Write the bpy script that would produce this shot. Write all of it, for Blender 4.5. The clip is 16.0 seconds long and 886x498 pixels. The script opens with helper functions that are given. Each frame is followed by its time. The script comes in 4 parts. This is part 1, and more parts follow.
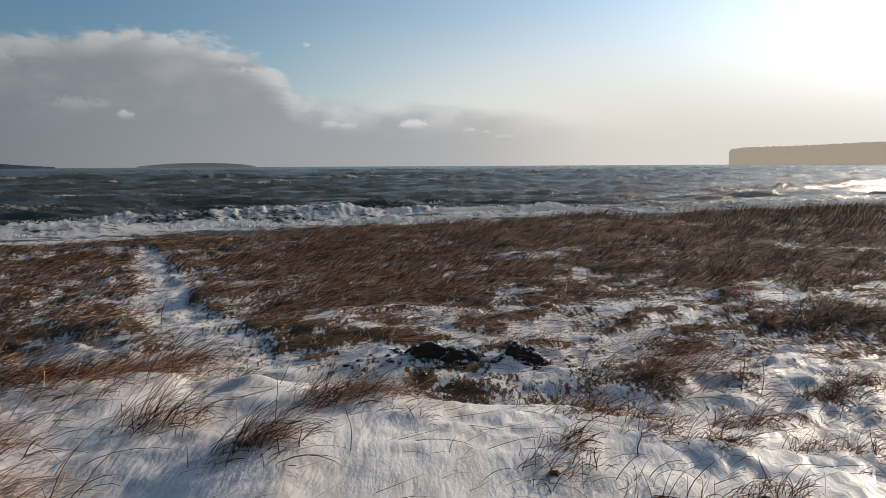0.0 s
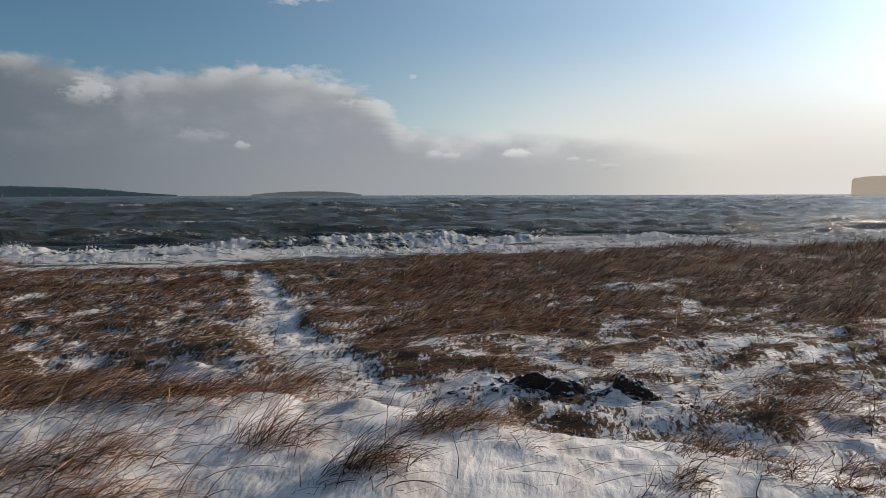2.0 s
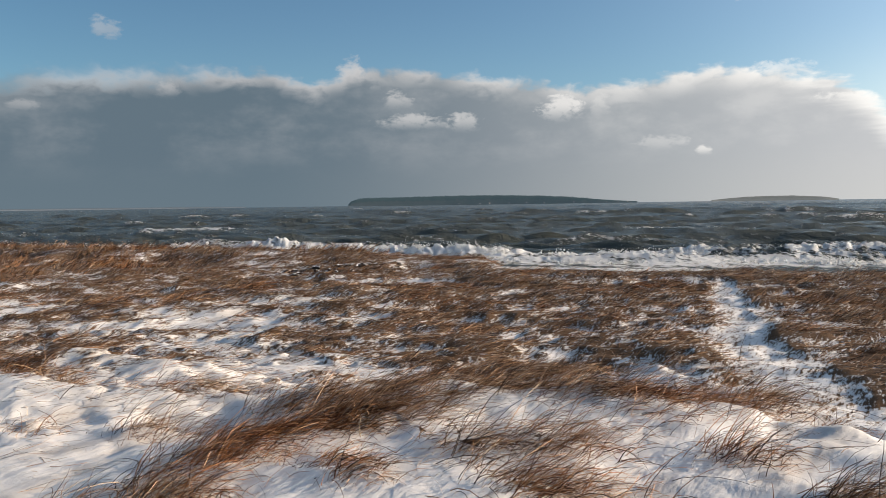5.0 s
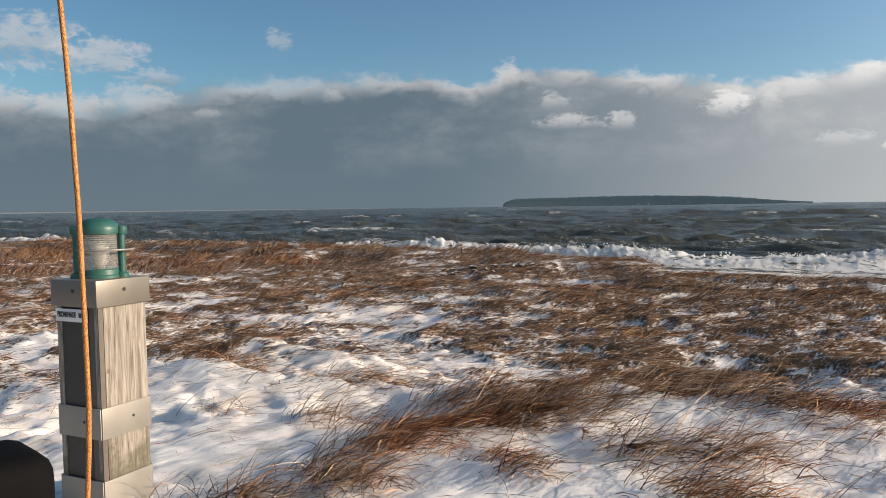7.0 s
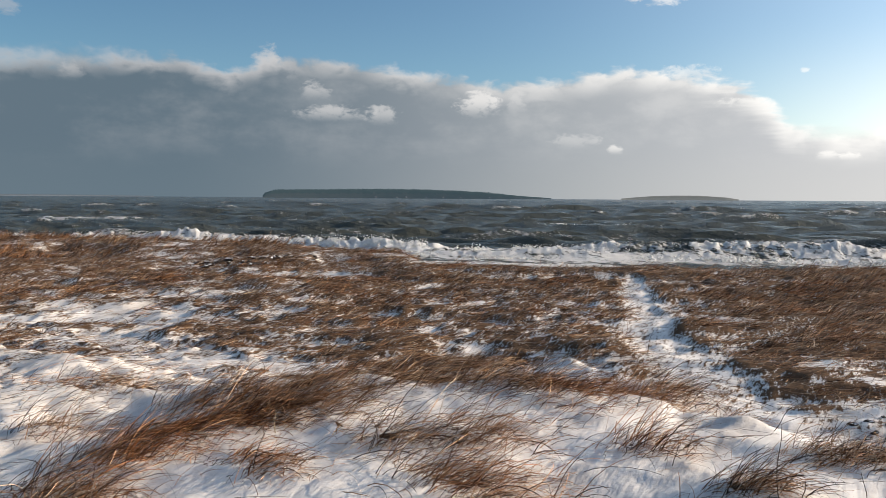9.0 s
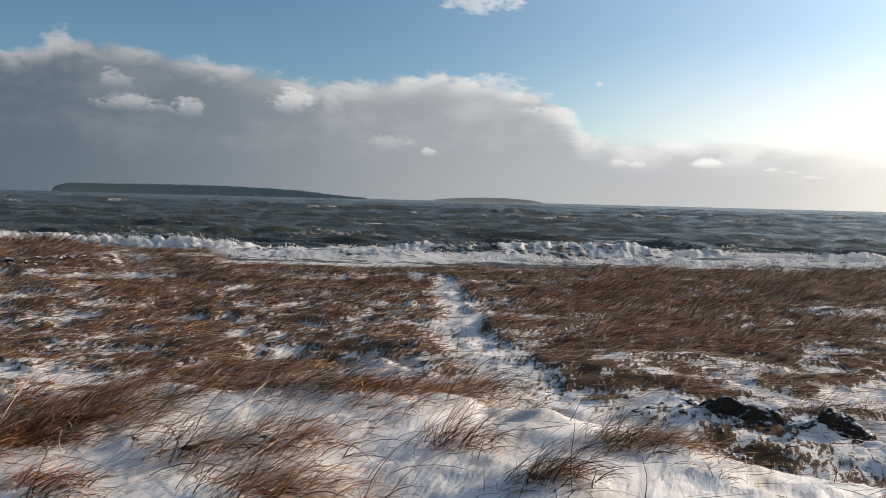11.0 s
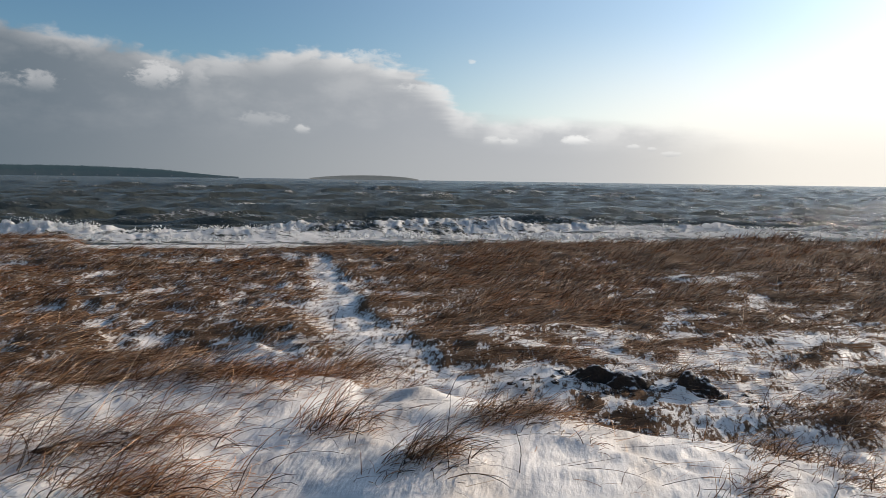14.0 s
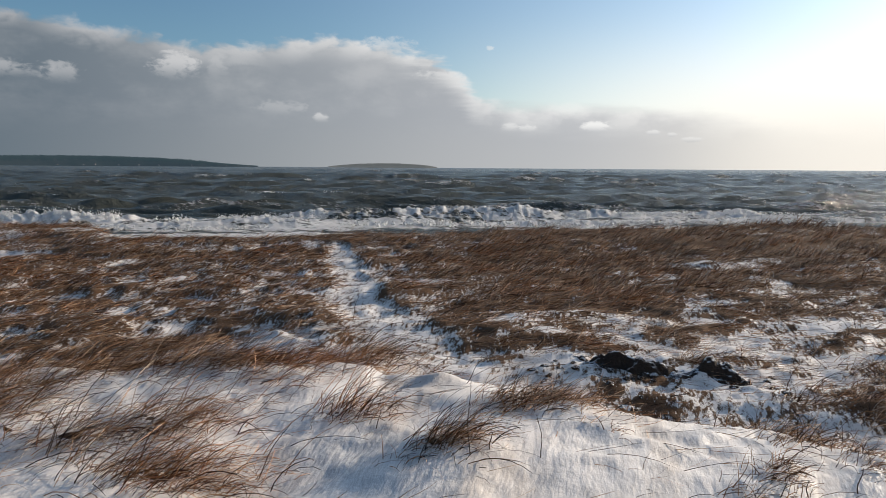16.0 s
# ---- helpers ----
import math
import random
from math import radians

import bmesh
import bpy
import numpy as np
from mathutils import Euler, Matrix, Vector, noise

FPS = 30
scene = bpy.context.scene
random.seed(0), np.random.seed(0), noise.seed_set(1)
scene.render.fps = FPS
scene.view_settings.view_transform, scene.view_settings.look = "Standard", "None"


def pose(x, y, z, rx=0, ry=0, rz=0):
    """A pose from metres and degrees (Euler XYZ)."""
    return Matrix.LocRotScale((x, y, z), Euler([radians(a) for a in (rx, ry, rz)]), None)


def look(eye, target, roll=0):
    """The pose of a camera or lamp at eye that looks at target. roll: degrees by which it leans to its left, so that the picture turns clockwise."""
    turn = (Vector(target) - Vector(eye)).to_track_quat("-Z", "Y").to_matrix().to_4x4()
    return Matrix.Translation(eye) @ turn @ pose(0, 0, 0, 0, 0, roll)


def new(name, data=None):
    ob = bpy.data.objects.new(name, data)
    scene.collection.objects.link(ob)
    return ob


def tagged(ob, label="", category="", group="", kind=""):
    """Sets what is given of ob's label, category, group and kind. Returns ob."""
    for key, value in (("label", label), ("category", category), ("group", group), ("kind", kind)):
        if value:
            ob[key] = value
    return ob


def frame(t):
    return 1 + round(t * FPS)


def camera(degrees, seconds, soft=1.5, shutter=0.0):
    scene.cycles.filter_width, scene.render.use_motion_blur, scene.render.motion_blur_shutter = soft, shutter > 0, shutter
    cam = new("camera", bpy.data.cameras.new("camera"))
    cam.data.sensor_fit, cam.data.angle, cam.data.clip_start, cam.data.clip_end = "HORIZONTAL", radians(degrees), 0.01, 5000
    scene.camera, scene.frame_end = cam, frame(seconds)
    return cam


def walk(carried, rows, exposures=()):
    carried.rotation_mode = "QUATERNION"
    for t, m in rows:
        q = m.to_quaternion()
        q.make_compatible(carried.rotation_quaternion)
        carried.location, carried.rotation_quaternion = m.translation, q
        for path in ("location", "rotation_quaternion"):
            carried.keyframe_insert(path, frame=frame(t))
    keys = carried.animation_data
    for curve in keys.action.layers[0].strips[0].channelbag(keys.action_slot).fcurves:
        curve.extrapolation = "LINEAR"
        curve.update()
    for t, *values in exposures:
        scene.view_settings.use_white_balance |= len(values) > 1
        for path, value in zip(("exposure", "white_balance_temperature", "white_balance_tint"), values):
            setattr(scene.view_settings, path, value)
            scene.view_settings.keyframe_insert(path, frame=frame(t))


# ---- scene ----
cam = camera(60.7, 16.0, 0.6)
PATH = [
    (0.0, (0.072, 0.021, 1.227), (0.072, 9.961, 0.130), -0.29),
    (0.5, (0.058, 0.014, 1.227), (-0.162, 9.960, 0.208), -0.00),
    (1.0, (0.053, -0.002, 1.229), (-0.800, 9.921, 0.326), -0.68),
    (1.5, (0.042, 0.004, 1.227), (-1.115, 9.903, 0.409), -0.48),
    (2.0, (0.041, 0.004, 1.229), (-1.295, 9.889, 0.513), -0.13),
    (2.5, (0.038, 0.002, 1.230), (-1.471, 9.872, 0.675), -0.07),
    (3.0, (0.012, 0.004, 1.220), (-2.527, 9.661, 0.665), -0.07),
    (3.5, (0.012, -0.013, 1.222), (-4.604, 8.843, 0.718), -0.53),
    (4.0, (-0.001, -0.022, 1.219), (-5.805, 8.105, 0.691), -0.58),
    (4.5, (-0.003, -0.019, 1.216), (-5.987, 7.976, 0.702), -0.46),
    (5.0, (-0.007, -0.028, 1.223), (-6.613, 7.456, 0.633), -0.80),
    (5.2, (-0.019, -0.040, 1.224), (-7.053, 7.044, 0.644), -1.17),
    (7.3, (-0.014, -0.091, 1.222), (-8.016, 5.878, 0.641), -0.78),
    (7.5, (-0.015, -0.083, 1.222), (-8.027, 5.870, 0.617), -0.79),
    (8.0, (-0.021, -0.067, 1.224), (-7.837, 6.129, 0.494), -0.75),
    (8.5, (-0.026, -0.047, 1.218), (-6.791, 7.283, 0.499), -0.14),
    (9.0, (-0.027, -0.029, 1.223), (-5.764, 8.134, 0.548), 0.38),
    (9.2, (-0.021, -0.029, 1.225), (-5.391, 8.380, 0.561), 0.74),
    (11.3, (-0.017, 0.002, 1.234), (-3.428, 9.381, 0.594), 1.41),
    (11.5, (-0.014, 0.007, 1.233), (-3.296, 9.432, 0.592), 1.42),
    (12.0, (-0.024, 0.035, 1.245), (-3.060, 9.538, 0.545), 1.61),
    (12.5, (-0.022, 0.042, 1.240), (-2.502, 9.708, 0.596), 1.32),
    (13.0, (-0.015, 0.049, 1.238), (-2.160, 9.789, 0.510), 1.06),
    (13.5, (-0.010, 0.058, 1.238), (-2.090, 9.805, 0.418), 0.60),
    (14.0, (-0.011, 0.051, 1.239), (-2.060, 9.797, 0.332), 0.82),
    (14.5, (-0.013, 0.039, 1.237), (-2.119, 9.768, 0.279), 0.87),
    (15.0, (-0.017, 0.042, 1.234), (-2.181, 9.753, 0.234), 0.84),
    (15.5, (-0.015, 0.048, 1.234), (-2.230, 9.747, 0.224), 0.60),
    (16.0, (-0.015, 0.046, 1.234), (-2.300, 9.722, 0.161), 0.40),
]
walk(cam, [(t, look(eye, target, roll)) for t, eye, target, roll in PATH],
     [(0.0, -0.28, 6350, 10), (2.0, -0.25, 6300, 10), (3.0, -0.30, 6300, 10), (3.5, 0.16, 6450, 10), (4.0, 0.18, 6550, 10), (4.5, 0.22, 6600, 10), (5.0, 0.54, 6700, 10), (9.0, 0.56, 6650, 10), (11.5, 0.2, 6450, 10), (16.0, 0.14, 6400, 10)])

# ---- light ----
SUN_AZ, SUN_EL = -47.0, 16.5        # degrees, azimuth counted to the left of +y
SEA = -2.3                           # sea level; the ground at the camera is 0
SHORE = 25.0                         # azimuth of the way to the sea


def direction(az, el):
    a, e = radians(az), radians(el)
    return Vector((-math.sin(a) * math.cos(e), math.cos(a) * math.cos(e), math.sin(e)))


class Nodes:
    """Short hand for node trees."""

    def __init__(self, tree):
        self.tree = tree
        tree.nodes.clear()

    def add(self, kind):
        return self.tree.nodes.new(kind)

    def attribute(self, name):
        n = self.add("ShaderNodeAttribute")
        n.attribute_name = name
        return n.outputs["Fac"]

    def put(self, socket, value):
        if isinstance(value, bpy.types.NodeSocket):
            self.tree.links.new(value, socket)
        else:
            socket.default_value = value

    def math(self, op, a, b=0.0, c=0.0, clamp=False):
        n = self.add("ShaderNodeMath")
        n.operation, n.use_clamp = op, clamp
        for s, v in zip(n.inputs, (a, b, c)):
            self.put(s, v)
        return n.outputs[0]

    def vmath(self, op, a, b=(0, 0, 0), out=0):
        n = self.add("ShaderNodeVectorMath")
        n.operation = op
        self.put(n.inputs[0], a)
        self.put(n.inputs[1], b)
        return n.outputs[out]

    def step(self, v, lo, hi, a=0.0, b=1.0, smooth=True):
        n = self.add("ShaderNodeMapRange")
        n.interpolation_type = "SMOOTHSTEP" if smooth else "LINEAR"
        for s, x in zip(n.inputs, (v, lo, hi, a, b)):
            self.put(s, x)
        return n.outputs[0]

    def mix(self, f, a, b, blend="MIX"):
        n = self.add("ShaderNodeMix")
        n.data_type, n.blend_type = "RGBA", blend
        self.put(n.inputs[0], f)
        for s, v in ((n.inputs[6], a), (n.inputs[7], b)):
            self.put(s, (*v, 1) if isinstance(v, tuple) and len(v) == 3 else v)
        return n.outputs[2]

    def noise(self, vector, scale, detail=4.0, rough=0.55, distortion=0.0, out=0):
        n = self.add("ShaderNodeTexNoise")
        if vector is not None:
            self.put(n.inputs["Vector"], vector)
        self.put(n.inputs["Scale"], scale)
        self.put(n.inputs["Detail"], detail)
        self.put(n.inputs["Roughness"], rough)
        self.put(n.inputs["Distortion"], distortion)
        return n.outputs[out]

    def ramp(self, f, stops):
        n = self.add("ShaderNodeValToRGB")
        el = n.color_ramp.elements
        while len(el) < len(stops):
            el.new(0.5)
        for e, (p, c) in zip(el, stops):
            e.position, e.color = p, (*c, 1) if isinstance(c, tuple) else (c, c, c, 1)
        self.put(n.inputs[0], f)
        return n.outputs[0]


def sky():
    world = bpy.data.worlds.new("sky")
    world.use_nodes = True
    scene.world = world
    N = Nodes(world.node_tree)
    d = N.vmath("NORMALIZE", N.add("ShaderNodeTexCoord").outputs["Generated"])
    s = N.add("ShaderNodeSeparateXYZ")
    N.put(s.inputs[0], d)
    x, y, z = s.outputs
    az = N.math("DEGREES", N.math("ARCTAN2", N.math("MULTIPLY", x, -1), y))
    el = N.math("DEGREES", N.math("ARCSINE", z))
    c = N.add("ShaderNodeCombineXYZ")
    N.put(c.inputs[0], az), N.put(c.inputs[1], N.math("MULTIPLY", el, 1.7))
    flat = c.outputs[0]

    air = N.add("ShaderNodeTexSky")
    air.sky_type, air.sun_disc, air.sun_elevation, air.sun_rotation = "NISHITA", False, radians(SUN_EL), radians(-SUN_AZ)
    air.air_density, air.dust_density, air.ozone_density = 1.0, 0.25, 2.0
    blue = N.mix(1.0, air.outputs[0], (0.075, 0.092, 0.101), "MULTIPLY")
    # deeper blue away from the sun
    blue = N.mix(N.step(az, 35.0, 75.0, 0.0, 0.85), blue, N.mix(1.0, blue, (0.70, 0.78, 0.80), "MULTIPLY"))
    # thin bright haze round the sun
    near = N.math("MAXIMUM", N.vmath("DOT_PRODUCT", d, tuple(direction(SUN_AZ, SUN_EL)), out=1), 0.0)
    glow = N.math("ADD", N.math("MULTIPLY", N.math("POWER", near, 2.9), 0.68), N.math("MULTIPLY", N.math("POWER", near, 14.0), 1.3))
    low = N.step(el, 0.0, 16.0, 1.0, 0.0)
    tint = N.mix(low, (0.97, 1.0, 1.02), (1.0, 0.94, 0.86))
    haze = N.mix(1.0, tint, glow, "MULTIPLY")
    cream = N.math("MULTIPLY", N.math("MULTIPLY", N.step(az, 24.0, -12.0), N.step(el, 13.0, 2.0)), 0.9)
    clear = N.mix(1.0, N.mix(cream, blue, (0.92, 0.87, 0.79)), haze, "ADD")

    # cloud bank: its top over azimuth, broken by billows
    t = N.step(az, -40.0, 110.0, smooth=False)
    at = lambda a, e: ((a + 40.0) / 150.0, e / 12.0)
    top = N.math("MULTIPLY", N.ramp(t, [at(-40, 1.0), at(-16, 2.2), at(-9.5, 3.5), at(-6, 4.2), at(0, 4.6), at(7, 4.8), at(9.6, 5.0), at(11.0, 5.6), at(12.3, 6.9), at(13.4, 7.9), at(15.0, 8.7), at(16.8, 8.8), at(20, 9.4), at(22.5, 9.5), at(27, 8.9), at(31, 8.7),
                                        at(36, 9.2), at(42, 9.9), at(48, 10.2), at(50.7, 9.1), at(54, 10.0), at(60, 9.7), at(69, 9.1), at(72, 8.5), at(75, 7.8), at(79, 7.3), at(83, 7.8), at(110, 6.8)]), 12.0)
    warp = N.noise(flat, 0.30, 3, 0.5, out=1)
    bent = N.vmath("ADD", flat, N.vmath("MULTIPLY", N.vmath("SUBTRACT", warp, (0.5, 0.5, 0.5)), (1.6, 1.6, 0.0)))
    big = N.noise(bent, 0.15, 4, 0.5)
    fine = N.noise(bent, 0.60, 5, 0.52)
    edge = N.math("ADD", N.math("MULTIPLY", N.math("SUBTRACT", big, 0.5), 1.2), N.math("MULTIPLY", N.math("SUBTRACT", fine, 0.5), 1.8))
    edge = N.math("MULTIPLY", edge, N.step(az, 8.0, 13.0, 0.45, 1.0))
    layers = N.noise(N.vmath("MULTIPLY", flat, (0.30, 1.5, 1.0)), 0.7, 5, 0.55)
    edge = N.math("ADD", edge, N.math("MULTIPLY", N.math("SUBTRACT", layers, 0.5), N.math("MULTIPLY", N.step(az, 21.0, 14.0, 0.0, 2.6), N.step(az, 7.0, 12.0, 0.25, 1.0))))
    depth = N.math("SUBTRACT", N.math("ADD", top, edge), el)
    soft = N.math("ADD", N.step(az, 50.0, 68.0, 0.0, 0.7), N.step(az, 18.0, 11.0, 0.0, 0.25))
    bank = N.step(depth, N.math("SUBTRACT", -0.1, soft), N.math("ADD", 0.75, soft))
    # it thins out towards the sun
    bank = N.math("MULTIPLY", bank, N.step(az, -20.0, -1.0))
    sunward = N.step(az, 57.0, -8.0)
    body = N.mix(sunward, (0.096, 0.138, 0.176), (0.53, 0.54, 0.56))
    lit = N.mix(sunward, (0.45, 0.455, 0.47), (0.95, 0.94, 0.91))
    wisps = N.noise(bent, 0.30, 4, 0.5)
    rim = N.math("MULTIPLY", N.step(depth, N.step(az, 40.0, 15.0, 2.0, 3.0), 0.0), N.step(wisps, 0.34, 0.62, 0.25, 1.0))
    veil = N.math("MULTIPLY", N.step(N.noise(flat, 0.12, 5, 0.6), 0.42, 0.72), N.step(el, 1.0, 6.0, 0.0, 0.26))
    cloud = N.mix(N.math("MAXIMUM", rim, veil), body, lit)
    cloud = N.mix(N.math("MULTIPLY", N.step(el, 4.5, 0.0), 0.55), cloud, N.mix(sunward, (0.112, 0.156, 0.190), (0.60, 0.595, 0.58)))
    col = N.mix(bank, clear, cloud)

    # bright cream air over the horizon under the sun
    cream = N.math("MULTIPLY", N.math("MULTIPLY", N.step(az, 6.0, -18.0), N.step(el, 10.0, 1.0)), 0.8)
    col = N.mix(cream, col, (0.90, 0.84, 0.75))

    # single puffs in front of the bank: azimuth, elevation, half width, half height, strength
    tiny = N.noise(bent, 1.9, 4, 0.55)
    for pa, pe, pw, ph, pk in ((43.4, 6.1, 2.2, 0.5, 0.65), (39.8, 6.0, 0.9, 0.6, 0.6), (44.6, 7.7, 0.8, 0.55, 0.6), (32.5, 6.8, 1.2, 0.8, 0.95), (29.7, 6.9, 0.5, 0.7, 0.35), (25.3, 4.1, 1.2, 0.45, 0.28),
                               (22.5, 3.55, 0.45, 0.3, 0.65), (48.2, 9.6, 0.8, 0.8, 0.6), (1.9, 3.0, 0.9, 0.33, 1.0), (8.4, 3.0, 0.5, 0.26, 0.65), (7.0, 2.9, 0.5, 0.22, 0.6), (-2.0, 2.6, 0.35, 0.14, 0.5), (-3.3, 2.45, 0.3, 0.12, 0.45), (-4.8, 2.1, 0.6, 0.14, 0.4),
                               (81.4, 11.3, 2.6, 1.2, 0.6), (77.0, 10.5, 2.2, 0.9, 0.6), (73.6, 9.3, 1.4, 0.5, 0.5), (74.8, 7.9, 1.8, 0.7, 0.5), (79.0, 7.2, 1.8, 0.6, 0.5), (83.4, 6.9, 2.2, 1.1, 0.55), (70.0, 6.8, 0.8, 0.35, 0.35), (65.0, 12.2, 0.7, 0.5, 0.4),
                               (61.2, 8.2, 0.6, 0.5, 0.4), (18.7, 14.4, 2.4, 0.5, 0.6), (9.9, 8.7, 0.25, 0.14, 0.5), (17.5, 8.9, 1.6, 0.4, 0.5), (13.6, 6.7, 1.2, 0.35, 0.5)):
        a = N.math("DIVIDE", N.math("SUBTRACT", az, pa), pw * 1.45)
        b = N.math("DIVIDE", N.math("SUBTRACT", el, pe), ph * 1.5)
        r = N.math("ADD", N.math("MULTIPLY", a, a), N.math("MULTIPLY", b, b))
        f = N.math("SUBTRACT", N.math("ADD", N.math("MULTIPLY_ADD", tiny, 2.4, -0.4), N.math("MULTIPLY", N.math("SUBTRACT", fine, 0.5), 3.2)), r)
        # flat shaded bases, bright heads
        shade = N.mix(N.step(b, -0.9, 0.5), cloud, lit)
        col = N.mix(N.math("MULTIPLY", N.step(f, -0.4, 0.8), pk), col, shade)
    bg = N.add("ShaderNodeBackground")
    N.put(bg.inputs[0], col)
    bg.inputs[1].default_value = 0.88
    N.put(N.add("ShaderNodeOutputWorld").inputs[0], bg.outputs[0])


sky()
lamp = new("sun", bpy.data.lights.new("sun", "SUN"))
lamp.data.energy, lamp.data.angle, lamp.data.color = 5.0, radians(0.6), (1.0, 0.81, 0.61)
lamp.matrix_world = look(direction(SUN_AZ, SUN_EL) * 50, (0, 0, 0))


# ---- materials ----
def material(name):
    m = bpy.data.materials.new(name)
    m.use_nodes = True
    return m, Nodes(m.node_tree)


def surface(N, colour, rough=0.6, metal=0.0, normal=None, output=True, **more):
    p = N.add("ShaderNodeBsdfPrincipled")
    N.put(p.inputs["Base Color"], (*colour, 1) if isinstance(colour, tuple) else colour)
    N.put(p.inputs["Roughness"], rough)
    N.put(p.inputs["Metallic"], metal)
    if normal is not None:
        N.put(p.inputs["Normal"], normal)
    for key, value in more.items():
        N.put(p.inputs[key.replace("_", " ")], value)
    if output:
        N.put(N.add("ShaderNodeOutputMaterial").inputs[0], p.outputs[0])
    return p


def bump(N, height, strength=0.5, distance=0.01, normal=None):
    b = N.add("ShaderNodeBump")
    b.inputs["Strength"].default_value, b.inputs["Distance"].default_value = strength, distance
    N.put(b.inputs["Height"], height)
    if normal is not None:
        N.put(b.inputs["Normal"], normal)
    return b.outputs[0]


WIND = -62.0                        # azimuth towards which the wind has combed the grass


def along_wind(N, p, across=1.0, along=0.3):
    """Coordinates drawn out along the wind."""
    m = N.add("ShaderNodeMapping")
    m.inputs["Rotation"].default_value = (0, 0, radians(-WIND))
    m.inputs["Scale"].default_value = (across, along, across)
    N.put(m.inputs["Vector"], p)
    return m.outputs[0]


def snow_ground():
    m, N = material("snow_and_litter")
    at = N.attribute("bare")
    p = N.add("ShaderNodeTexCoord").outputs["Object"]
    w = along_wind(N, p)
    n1, n2, n3, n4 = N.noise(w, 6.0, 5, 0.6), N.noise(w, 40.0, 5, 0.7), N.noise(p, 1.2, 3), N.noise(p, 34.0, 5, 0.65)
    f = N.math("ADD", at, N.math("ADD", N.math("MULTIPLY", N.math("SUBTRACT", n1, 0.5), 0.55), N.math("MULTIPLY", N.math("SUBTRACT", n2, 0.5), 1.7)))
    f = N.step(f, 0.42, 0.62)
    white = N.mix(n3, (0.67, 0.645, 0.615), (0.84, 0.812, 0.78))
    # blown sand dusted over the snow
    white = N.mix(N.math("MULTIPLY", N.step(N.noise(w, 3.0, 5, 0.65), 0.46, 0.70), 0.55), white, (0.42, 0.36, 0.30))
    litter = N.mix(n2, (0.040, 0.024, 0.015), (0.19, 0.115, 0.068))
    colour = N.mix(f, white, litter)
    h = N.math("ADD", N.math("ADD", N.math("MULTIPLY", N.math("MULTIPLY", n2, f), 0.8), N.noise(w, 13.0, 4, 0.55)), N.math("MULTIPLY", n4, 0.22))
    surface(N, colour, N.step(f, 0, 1, 0.5, 0.95), 0.0, bump(N, h, 0.62, 0.022), Specular_IOR_Level=N.step(f, 0, 1, 0.55, 0.1))
    return m


def sea_water():
    m, N = material("sea_water")
    at = N.attribute("foam")
    p = N.add("ShaderNodeTexCoord").outputs["Object"]
    s = N.add("ShaderNodeMapping")
    s.inputs["Rotation"].default_value = (0, 0, radians(-SHORE))
    s.inputs["Scale"].default_value = (0.42, 1.0, 1.0)
    N.put(s.inputs["Vector"], p)
    q = s.outputs[0]
    n1, n2, n0, n3 = N.noise(q, 1.0, 6, 0.65), N.noise(q, 5.0, 4, 0.65), N.noise(q, 0.28, 4, 0.6), N.noise(p, 7.0, 5, 0.7)
    lace = N.math("ADD", N.math("MULTIPLY", N.math("SUBTRACT", n1, 0.5), 2.2), N.math("MULTIPLY", N.math("SUBTRACT", n2, 0.5), 2.2))
    f = N.step(N.math("ADD", at, lace), 0.46, 0.72)
    deep = N.mix(n0, (0.034, 0.041, 0.036), (0.105, 0.113, 0.100))
    colour = N.mix(f, deep, N.mix(n3, (0.86, 0.87, 0.87), (0.97, 0.97, 0.96)))
    h = N.math("ADD", N.math("ADD", n1, N.math("MULTIPLY", n2, 0.35)), N.math("MULTIPLY", n0, 2.2))
    h = N.math("ADD", N.math("MULTIPLY", h, N.step(f, 0, 1, 1.0, 0.12)), N.math("MULTIPLY", N.math("MULTIPLY", n3, f), 0.12))
    p = surface(N, colour, N.step(f, 0, 1, 0.22, 0.9), 0.0, bump(N, h, 1.0, 0.65), False, IOR=1.33, Specular_IOR_Level=0.15)
    # aerated foam lets light through
    t, x = N.add("ShaderNodeBsdfTranslucent"), N.add("ShaderNodeMixShader")
    N.put(t.inputs[0], colour)
    N.put(x.inputs[0], N.math("MULTIPLY", f, 0.42))
    N.put(x.inputs[1], p.outputs[0]), N.put(x.inputs[2], t.outputs[0])
    N.put(N.add("ShaderNodeOutputMaterial").inputs[0], x.outputs[0])
    return m


